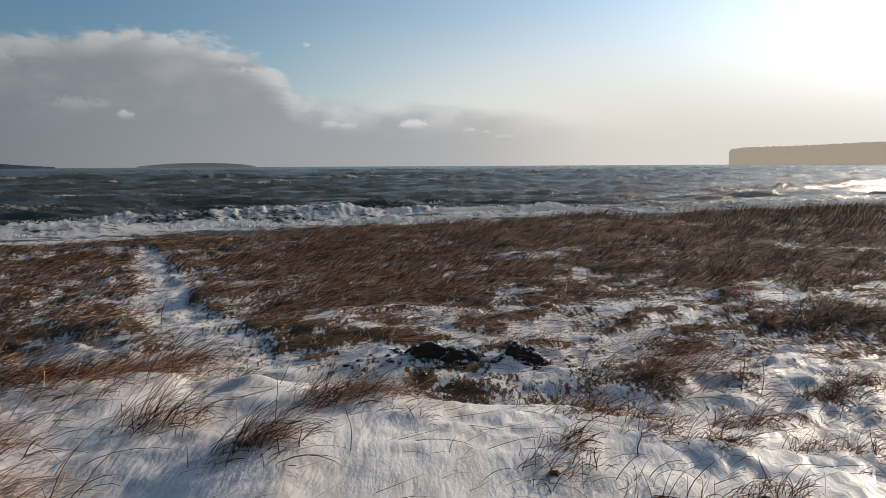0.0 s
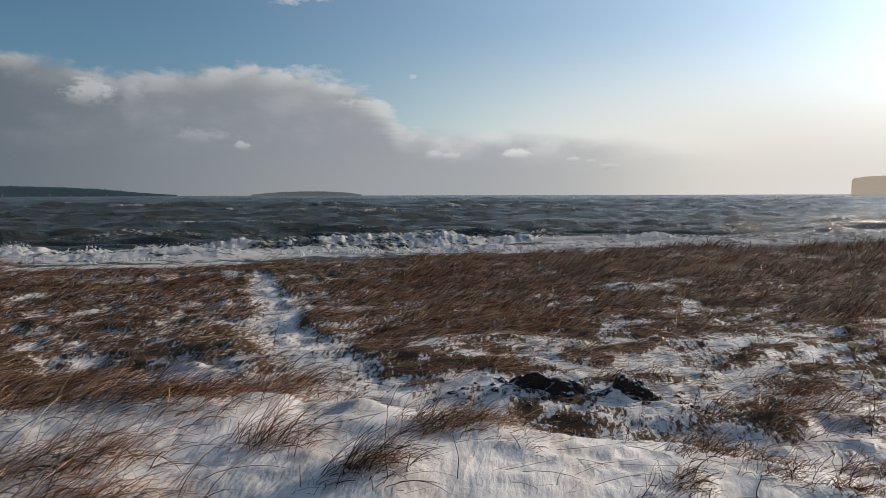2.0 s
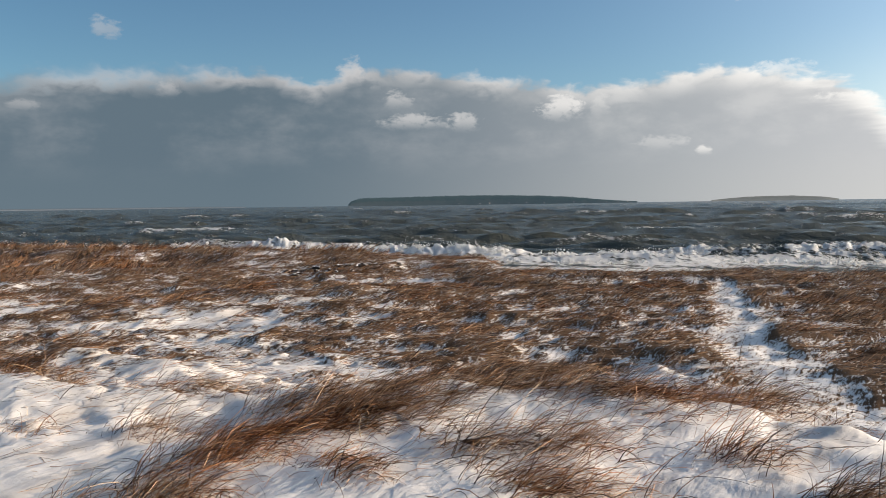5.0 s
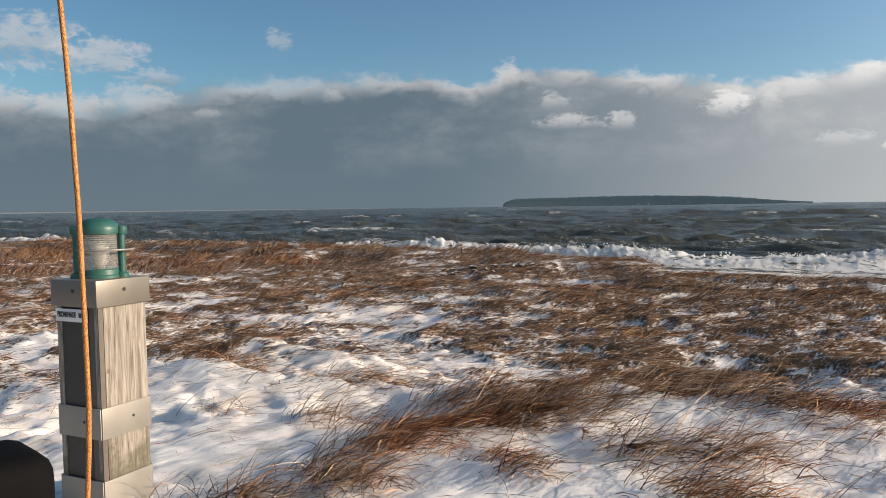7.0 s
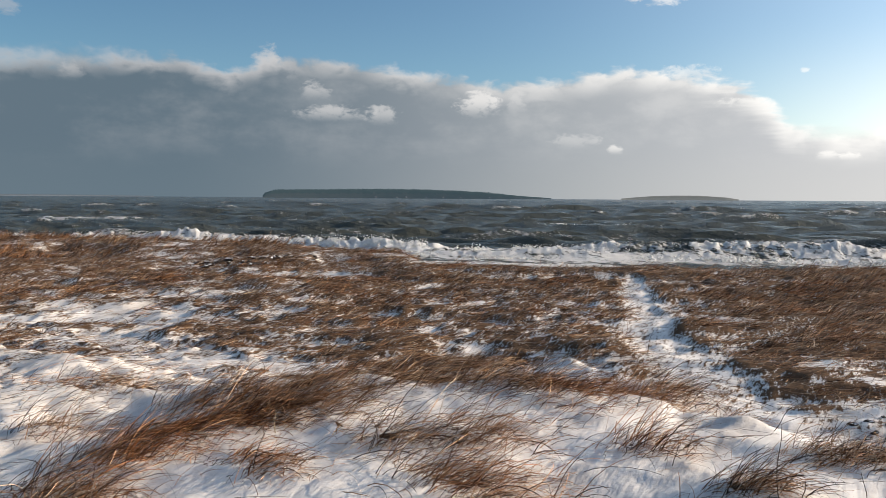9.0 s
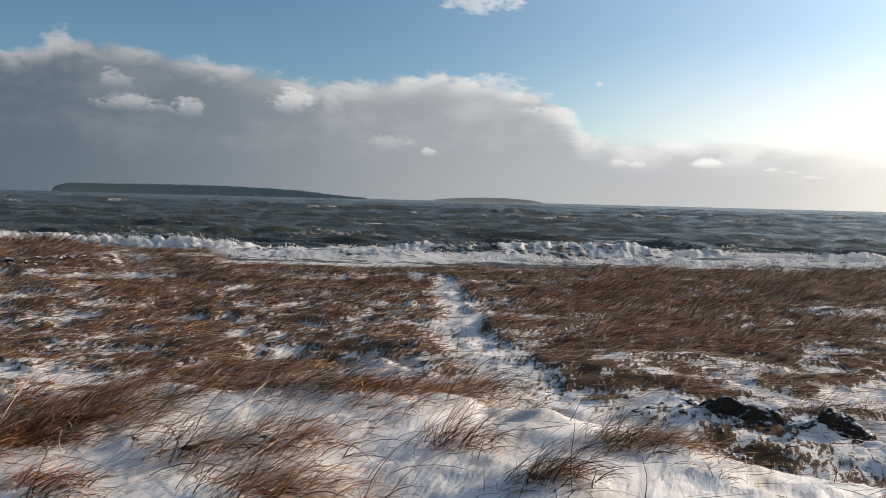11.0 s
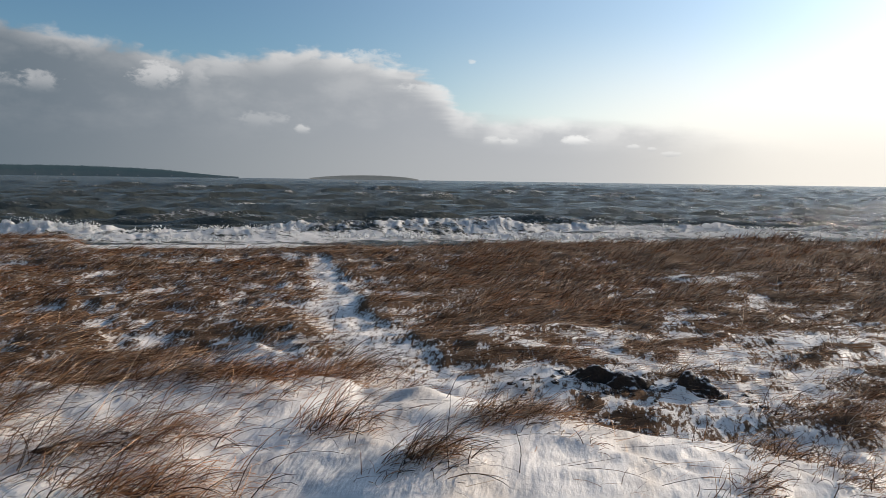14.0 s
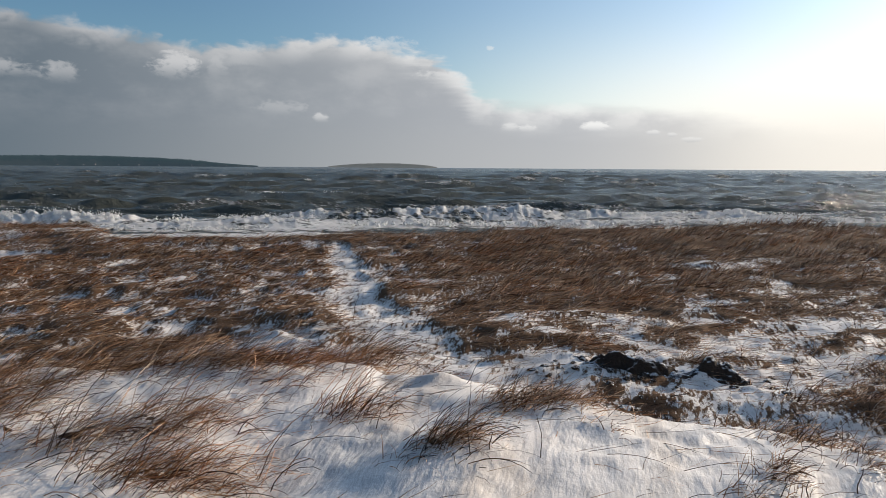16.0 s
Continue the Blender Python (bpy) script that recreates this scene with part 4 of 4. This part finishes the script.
# ---- parked car beside the camera ----
def car():
    ax = 100.0
    ob = thing("car", pose(0, 0, 0, 0, 0, ax), "parked dark car with a black side mirror", "car")
    # local +y: the way it faces, local +x: towards the sea; its side stands a little behind the camera
    paint = plain("dark_paint", (0.03, 0.032, 0.036), 0.25, 0.0, 30.0, 0.1, 0.02)
    black, NB = material("black_plastic")
    surface(NB, NB.mix(NB.noise(NB.add("ShaderNodeTexCoord").outputs["Object"], 200.0), (0.003, 0.003, 0.0033), (0.006, 0.006, 0.0065)), 0.75, 0.0, None, Specular_IOR_Level=0.05)
    mirror = plain("mirror_glass", (0.85, 0.87, 0.88), 0.03, 1.0, 5.0, 0.02, 0.0)
    rubber = plain("tyre_rubber", (0.02, 0.02, 0.02), 0.85)
    side = -0.20
    window = plain("tinted_window", (0.012, 0.014, 0.016), 0.06, 0.0, 5.0, 0.05, 0.0)
    lens_white, lens_red = plain("headlamp_lens", (0.55, 0.57, 0.58), 0.1), plain("tail_lamp_red", (0.30, 0.015, 0.012), 0.15)
    gz = float(ground_height(np.array([0.0]), np.array([0.0]))[0])

    def slab(profile, x0, x1, bevel):
        """A side profile, y and z pairs, drawn across the car."""
        bm = bmesh.new()
        f = bm.faces.new([bm.verts.new((x0, y, gz + z)) for y, z in profile])
        up = bmesh.ops.extrude_face_region(bm, geom=[f])
        bmesh.ops.translate(bm, vec=(x1 - x0, 0, 0), verts=[v for v in up["geom"] if isinstance(v, bmesh.types.BMVert)])
        bmesh.ops.recalc_face_normals(bm, faces=bm.faces)
        if bevel:
            bmesh.ops.bevel(bm, geom=list(bm.edges), offset=bevel, segments=3, profile=0.5, affect="EDGES", clamp_overlap=True)
        return bm

    arch = lambda yc: [(yc + 0.36 * math.cos(a), 0.32 + 0.36 * math.sin(a)) for a in np.linspace(math.pi, 0, 9)]
    low = [(-2.05, 0.30)] + arch(-1.30) + arch(1.28) + [(2.05, 0.28), (2.14, 0.40), (2.12, 0.62), (1.95, 0.76), (0.95, 0.92), (-1.95, 0.95), (-2.10, 0.80), (-2.12, 0.45)]
    part("body", slab(low, side, side - 1.66, 0.03), paint, ob)
    part("cabin", slab([(0.95, 0.90), (0.20, 1.36), (0.0, 1.42), (-1.35, 1.44), (-1.62, 1.36), (-2.00, 0.93)], side - 0.10, side - 1.56, 0.04), paint, ob)
    part("windscreen", slab([(0.92, 0.945), (0.26, 1.345), (0.275, 1.355), (0.935, 0.955)], side - 0.20, side - 1.46, 0), window, ob)
    part("rear_window", slab([(-1.94, 1.00), (-1.66, 1.33), (-1.675, 1.34), (-1.955, 1.01)], side - 0.22, side - 1.44, 0), window, ob)
    for x in (side - 0.095, side - 1.565):
        for prof in ([(0.62, 0.97), (0.16, 1.30), (-0.42, 1.34), (-0.42, 0.97)], [(-0.50, 0.97), (-0.50, 1.34), (-1.30, 1.34), (-1.62, 0.97)]):
            part("side_window", slab(prof, x - 0.004, x + 0.004, 0), window, ob)
    for x in (side + 0.004, side - 1.664):
        for y0, y1 in ((0.70, -0.44), (-0.48, -1.02)):
            door = part("door", slab([(y0, 0.36), (y0, 0.88), (y1, 0.89), (y1, 0.36)], x - 0.006, x + 0.006, 0.004), paint, ob)
            part("handle", box(0.02, 0.15, 0.025, pose(x, y1 + 0.14, gz + 0.80), 0.008), black, door)
    for x in (side - 0.22, side - 1.44):
        part("headlight", box(0.30, 0.06, 0.13, pose(x, 2.10, gz + 0.60), 0.025, 3), lens_white, ob, "clear headlight lens")
        part("tail_light", box(0.22, 0.06, 0.18, pose(x, -2.10, gz + 0.74), 0.02, 3), lens_red, ob, "red tail light")
    part("front_bumper", box(1.62, 0.12, 0.20, pose(side - 0.83, 2.12, gz + 0.40), 0.05, 3), black, ob)
    part("rear_bumper", box(1.62, 0.12, 0.20, pose(side - 0.83, -2.12, gz + 0.42), 0.05, 3), black, ob)
    for y in (1.28, -1.30):
        for x in (side - 0.11, side - 1.55):
            w = part("wheel", turned([(0.20, -0.10), (0.29, -0.10), (0.315, -0.06), (0.315, 0.06), (0.29, 0.10), (0.20, 0.10)], 28, pose(x, y, gz + 0.31, 0, 90, 0)), rubber, ob)
            part("rim", turned([(0.02, -0.09), (0.05, -0.105), (0.19, -0.085), (0.19, 0.085), (0.05, 0.105), (0.02, 0.09)], 24, pose(x, y, gz + 0.31, 0, 90, 0)), steel, w)
    # side mirror: the outer top corner is what shows
    m = pose(0.004, 0.655, 0.943, 0, 0, 0)
    shell = box(0.235, 0.085, 0.205, m, 0.024, 5)
    sm = part("side_mirror", shell, black, ob, "black plastic mirror housing")
    part("glass", box(0.175, 0.004, 0.145, m @ pose(-0.01, -0.0435, -0.004), 0.0015), mirror, sm, "mirror glass")
    part("arm", box(0.16, 0.06, 0.05, pose(side + 0.09, 0.645, 0.90), 0.015), black, sm)


car()


# ---- soil heaps and debris ----
def soil():
    m, N = material("peaty_soil")
    p = N.add("ShaderNodeTexCoord").outputs["Object"]
    a, b = N.noise(p, 14.0, 5, 0.65), N.noise(p, 60.0, 4, 0.65)
    n = N.add("ShaderNodeNewGeometry")
    s = N.add("ShaderNodeSeparateXYZ")
    N.put(s.inputs[0], n.outputs["Normal"])
    snow = N.math("MULTIPLY", N.step(s.outputs[2], 0.55, 0.85), N.step(N.math("ADD", N.math("MULTIPLY", a, 0.6), N.math("MULTIPLY", b, 0.4)), 0.47, 0.52))
    c = N.mix(b, (0.010, 0.007, 0.005), (0.055, 0.036, 0.024))
    surface(N, N.mix(snow, c, (0.78, 0.80, 0.83)), 0.9, 0.0, bump(N, N.math("ADD", a, b), 0.9, 0.03))
    return m


SOIL = soil()


def heap(x, y, wide, deep, high, turn, seed, label):
    """A low lumpy heap set into the snow."""
    n, k = 110, 60
    a, b = np.meshgrid(np.linspace(-1, 1, n), np.linspace(-1, 1, k))
    r = np.hypot(a, b) + 1.2 * (fbm(a * wide * 2, b * deep * 4, 3.4, 5, seed) - 0.5)
    z = high * smooth(-r, -0.95, 0.0) * (0.45 + 1.1 * (fbm(a * wide, b * deep, 7.0, 5, seed + 5) - 0.15)) - 0.03
    c, s = math.cos(radians(turn)), math.sin(radians(turn))
    lx, ly = a * wide, b * deep
    gx, gy = x + lx * c - ly * s, y + lx * s + ly * c
    ob = sheet("soil_mound", lx * c - ly * s, lx * s + ly * c, ground_height(gx, gy) + z, SOIL)
    ob.location = (x, y, 0)
    return tagged(ob, label, "soil", "heaps of soil")


heap(0.02, 4.80, 0.44, 0.13, 0.115, -3, 3, "dark peaty soil heap dusted with snow")
heap(0.36, 4.76, 0.20, 0.07, 0.05, 4, 31, "low dark soil spill between two heaps")
heap(0.64, 4.86, 0.28, 0.16, 0.125, 8, 9, "taller dark soil heap with a snowy flank")
heap(0.08, 4.30, 0.26, 0.08, 0.045, -6, 14, "flat dark soil scraps in the snow")
heap(-0.45, 4.70, 0.10, 0.05, 0.04, 10, 24, "small dark soil clod in the snow")


def clod(x, y, size, turn, label="broken dark lump of peat in the snow", group="clods of soil"):
    """A broken lump of peat, half sunk in."""
    bm = bmesh.new()
    bmesh.ops.create_icosphere(bm, subdivisions=2, radius=1.0)
    for v in bm.verts:
        k = 0.75 + 0.6 * noise.noise(v.co * 1.3 + Vector((x * 9, y * 9, 0)))
        v.co = Vector((v.co.x * 1.3, v.co.y * 0.8, v.co.z * 0.6)) * (k * size)
    z = float(ground_height(np.array([x]), np.array([y]))[0])
    ob = part("soil_clod", bm, SOIL)
    ob.matrix_world = pose(x, y, z + 0.1 * size, 0, 0, turn)
    tagged(ob, label, "soil", group)


toss = random.Random(11)
for _ in range(26):
    a = toss.uniform(-0.55, 0.95)
    clod(a, 4.72 + toss.gauss(0, 0.16) + 0.05 * a, toss.uniform(0.012, 0.038), toss.uniform(0, 180))
# eroded turf along the inner foot of the dune crest
for _ in range(22):
    p = direction(toss.uniform(44.5, 53.5), 0) * toss.uniform(13.6, 14.6)
    clod(p.x, p.y, toss.uniform(0.06, 0.12), toss.uniform(0, 180), "dark eroded turf lump at the dune edge", "turf lumps along the dune edge")


# ---- grass ----
GRASS = dry_grass()


def blades(x, y, heading, length, rise, bend, width, segs, sink=0.015, curl=16):
    """Vertices, loops and face starts of many grass blades; angles in degrees, heading as an azimuth."""
    n = len(x)
    z = ground_height(x, y) - sink
    hd = np.radians(heading)
    drift = np.radians(rng.normal(0, curl, n))
    twist = rng.uniform(-1.2, 1.2, n)
    px, py, pz = x.copy(), y.copy(), z
    left, right = [], []
    for k in range(segs + 1):
        s = k / segs
        el = np.radians(rise - bend * s)
        h = hd + drift * s
        tx, ty, tz = -np.sin(h) * np.cos(el), np.cos(h) * np.cos(el), np.sin(el)
        # a side vector, rolled about the blade
        sx, sy = np.cos(h), np.sin(h)
        ux, uy, uz = sy * tz, -sx * tz, sx * ty - sy * tx
        c, q = np.cos(twist), np.sin(twist)
        w = width * (1 - 0.55 * s) * 0.5
        dx, dy, dz = (sx * c + ux * q) * w, (sy * c + uy * q) * w, uz * q * w
        if k < segs:
            left.append(np.stack([px - dx, py - dy, pz - dz], -1))
            right.append(np.stack([px + dx, py + dy, pz + dz], -1))
        else:
            left.append(np.stack([px, py, pz], -1))
        step = length / segs
        px, py, pz = px + tx * step, py + ty * step, pz + tz * step
    per = 2 * segs + 1
    co = np.empty((n, per, 3), np.float32)
    for k in range(segs):
        co[:, 2 * k], co[:, 2 * k + 1] = left[k], right[k]
    co[:, -1] = left[-1]
    pat = []
    for k in range(segs - 1):
        pat += [2 * k, 2 * k + 1, 2 * k + 3, 2 * k + 2]
    pat += [2 * segs - 2, 2 * segs - 1, 2 * segs]
    size = [4] * (segs - 1) + [3]
    loops = (np.arange(n)[:, None] * per + np.array(pat)).ravel()
    st = np.concatenate([[0], np.cumsum(size)[:-1]])
    starts = (np.arange(n)[:, None] * len(pat) + st).ravel()
    return co.reshape(-1, 3), loops, starts


def grown(name, data):
    """One mesh from several sets of blades."""
    co, lo, st, nv, nl = [], [], [], 0, 0
    for c, l, s in data:
        co.append(c), lo.append(l + nv), st.append(s + nl)
        nv, nl = nv + len(c), nl + len(l)
    return raw_mesh(name, np.concatenate(co), np.concatenate(lo), np.concatenate(st), GRASS, True)


def litter():
    m, N = material("matted_litter")
    p = N.add("ShaderNodeTexCoord").outputs["Object"]
    n = N.noise(along_wind(N, p, 1.0, 0.25), 70.0, 5, 0.7)
    c = N.ramp(n, [(0.3, (0.022, 0.012, 0.007)), (0.55, (0.095, 0.050, 0.022)), (0.75, (0.24, 0.14, 0.065))])
    surface(N, c, 0.9, 0.0, bump(N, n, 1.0, 0.02))
    return m


LITTER = litter()


def root_mat(x, y, wd):
    """The matted foot of a tussock, ragged at its rim."""
    a, b = np.meshgrid(np.linspace(-1, 1, 30), np.linspace(-1, 1, 20))
    r = np.hypot(a, b) + 1.2 * (fbm(a, b, 2.4, 4, x * 7 + y) - 0.5)
    c, s = math.cos(radians(28)), math.sin(radians(28))
    lx, ly = a * wd * 0.6 * c - b * (wd * 0.24 + 0.01) * s, a * wd * 0.6 * s + b * (wd * 0.24 + 0.01) * c
    z = ground_height(x + lx, y + ly) + 0.05 * smooth(-r, -0.95, -0.1) * fbm(lx, ly, 22.0, 3, y) - 0.024
    ob = sheet("grass_tussock", lx, ly, z, LITTER)
    ob.location = (x, y, 0)
    return ob


# single tussocks close by
for tx, ty, wd, ln, count, _ in TUSSOCKS:
    ln = ln * (0.78 if tx > -0.6 else 0.88)
    n = int(count * (0.9 if count < 500 else 0.68))
    a, b = rng.normal(0, 0.60, n) * wd, rng.normal(0, 0.42, n) * wd + rng.normal(0, 0.02, n)
    c, s = math.cos(radians(28)), math.sin(radians(28))
    bx, by = tx + a * c - b * s, ty + a * s + b * c
    thin = count < 400
    comb = rng.normal(WIND, 8)
    arch = rng.random(n)
    me = grown("grass_tussock", [blades(bx, by, rng.normal(comb, 32 if not thin else 38, n), ln * rng.uniform(0.35, 1.35, n), np.clip(rng.normal(40, 16, n), 4, 85),
                                        35 + 70 * arch, rng.uniform(0.0018, 0.0046, n), 5, curl=46)])
    size = "small sparse" if thin else ("dense" if count < 850 else "broad dense")
    mat = root_mat(tx, ty, wd)
    tagged(mat, f"{size} tussock of rust-brown dry grass bent by wind", "grass", "tussocks in the snow")
    tuft = new("foliage", me)
    tuft.parent = mat
    tuft.matrix_parent_inverse = mat.matrix_basis.inverted()
    tagged(tuft, kind="stuff")


def field(lo, hi, per_metre, count, length, width, segs, rise, along=0.09, across=0.045):
    """Tufts between two distances from the parking place, as thick as the cover is, combed by the wind."""
    area = math.radians(150) / 2 * (hi * hi - lo * lo)
    n = int(area * per_metre)
    d = np.sqrt(rng.uniform(lo * lo, hi * hi, n))
    az = np.radians(rng.uniform(-46, 104, n))
    x, y = -np.sin(az) * d, np.cos(az) * d
    c = cover(x, y)
    keep = rng.random(n) < smooth(c, 0.26, 1.0)
    x, y, c = x[keep], y[keep], c[keep]
    size = rng.uniform(0.55, 1.3, len(x)) * (0.7 + 0.4 * c)
    lean = rng.normal(WIND, 12, len(x))
    up = rng.normal(rise, 8, len(x)) + (10 * smooth(c, 0.7, 1.0) + 4 * smooth(d[keep], 6.0, 8.0)) * smooth(x, -4.5, -1.5)
    i = np.repeat(np.arange(len(x)), count)
    m = len(i)
    a, b = rng.normal(0, along, m) * size[i], rng.normal(0, across, m) * size[i]
    bx, by = x[i] + a * WX - b * WY, y[i] + a * WY + b * WX
    return blades(bx, by, lean[i] + rng.normal(0, 30, m), length * size[i] * rng.uniform(0.4, 1.3, m), np.clip(up[i] + rng.normal(0, 11, m), 3, 80), rng.uniform(4, 40, m), width * rng.uniform(0.6, 1.5, m), segs, curl=38)


def strands(lo, hi, per_metre, length, width):
    """Single flattened strands on the snow."""
    n = int(math.radians(150) / 2 * (hi * hi - lo * lo) * per_metre)
    d = np.sqrt(rng.uniform(lo * lo, hi * hi, n))
    az = np.radians(rng.uniform(-46, 104, n))
    x, y = -np.sin(az) * d, np.cos(az) * d
    keep = rng.random(n) < np.clip(0.055 + 0.26 * smooth(x, -1.2, 0.4) * smooth(d, 2.9, 3.6) * smooth(fbm(x, y, 2.6, 3, 95), 0.42, 0.62) + 0.7 * smooth(cover(x, y), 0.15, 1.0) + 0.20 * smooth(d, 3.8, 5.0), 0, 1) * (1 - 0.85 * trail(x, y))
    x, y = x[keep], y[keep]
    m = len(x)
    return blades(x, y, rng.normal(WIND, 34, m), length * rng.uniform(0.4, 1.5, m), rng.uniform(1, 13, m), rng.normal(8, 12, m), width * rng.uniform(0.6, 1.3, m), 4, 0.004, 55)


near = new("dune_grass", grown("dune_grass", [field(2.2, 8.0, 40, 24, 0.18, 0.0036, 4, 17, 0.07, 0.030), strands(2.0, 6.0, 1300, 0.21, 0.0028), strands(6.0, 12.0, 400, 0.20, 0.0046)]))
tagged(near, "wind-combed dry marram grass with snow between", "grass", kind="stuff")
far = new("far_dune_grass", grown("far_dune_grass", [field(8.0, 16.0, 26, 24, 0.18, 0.0056, 3, 20, 0.08, 0.035), field(16.0, 30.0, 12, 20, 0.24, 0.010, 2, 34, 0.12, 0.08)]))
tagged(far, "thick brown dry grass along the dune edge", "grass", kind="stuff")


# ---- dead stalks ----
STALKS = [(-0.54, 2.71, 0.29, 0.0), (-0.80, 3.90, 0.13, 0.09), (-0.28, 2.84, 0.17, -0.02), (-1.36, 2.61, 0.23, 0.14), (-2.18, 2.46, 0.23, 0.11), (-1.97, 2.40, 0.12, 0.08), (-1.26, 3.16, 0.14, 0.01),
          (-1.02, 3.08, 0.14, 0.02), (-0.47, 2.78, 0.08, 0.0), (-2.07, 5.63, 0.20, 0.05), (-2.56, 3.90, 0.13, 0.0), (1.80, 4.28, 0.29, 0.0), (1.92, 4.29, 0.24, 0.0), (0.67, 2.90, 0.08, 0.0), (0.88, 3.06, 0.10, 0.01),
          (-2.15, 2.43, 0.22, 0.11)]
bark = plain("dead_stem", (0.085, 0.055, 0.035), 0.8, 0.0, 90.0, 0.4)
pale = plain("pale_stub", (0.42, 0.34, 0.22), 0.8, 0.0, 90.0, 0.3)
SX, SY = direction(-78, 0).xy


def stalk(x, y, high, lean, mat, radius, label):
    z = float(ground_height(np.array([x]), np.array([y]))[0]) - 0.03
    pts = [(x + SX * lean * t ** 1.3 + 0.006 * math.sin(7 * t + x * 9), y + SY * lean * t ** 1.3, z + (high + 0.03) * t) for t in np.linspace(0, 1, 7)]
    bm = tube(pts, radius, 6, 0.45)
    ob = part("dead_stalk", bm, mat)
    tagged(ob, label, "stalk", "dead stalks")
    return ob


for x, y, high, lean in STALKS:
    stalk(x, y, high, lean, bark, 0.0022 if high > 0.1 else 0.003, "thin dead brown weed stalk standing in the snow")
for x, y, high in ((-0.49, 3.46, 0.06), (-0.31, 3.37, 0.07), (-2.68, 2.38, 0.10)):
    stalk(x, y, high, 0.0, pale, 0.0035, "short pale broken reed stub in the snow")
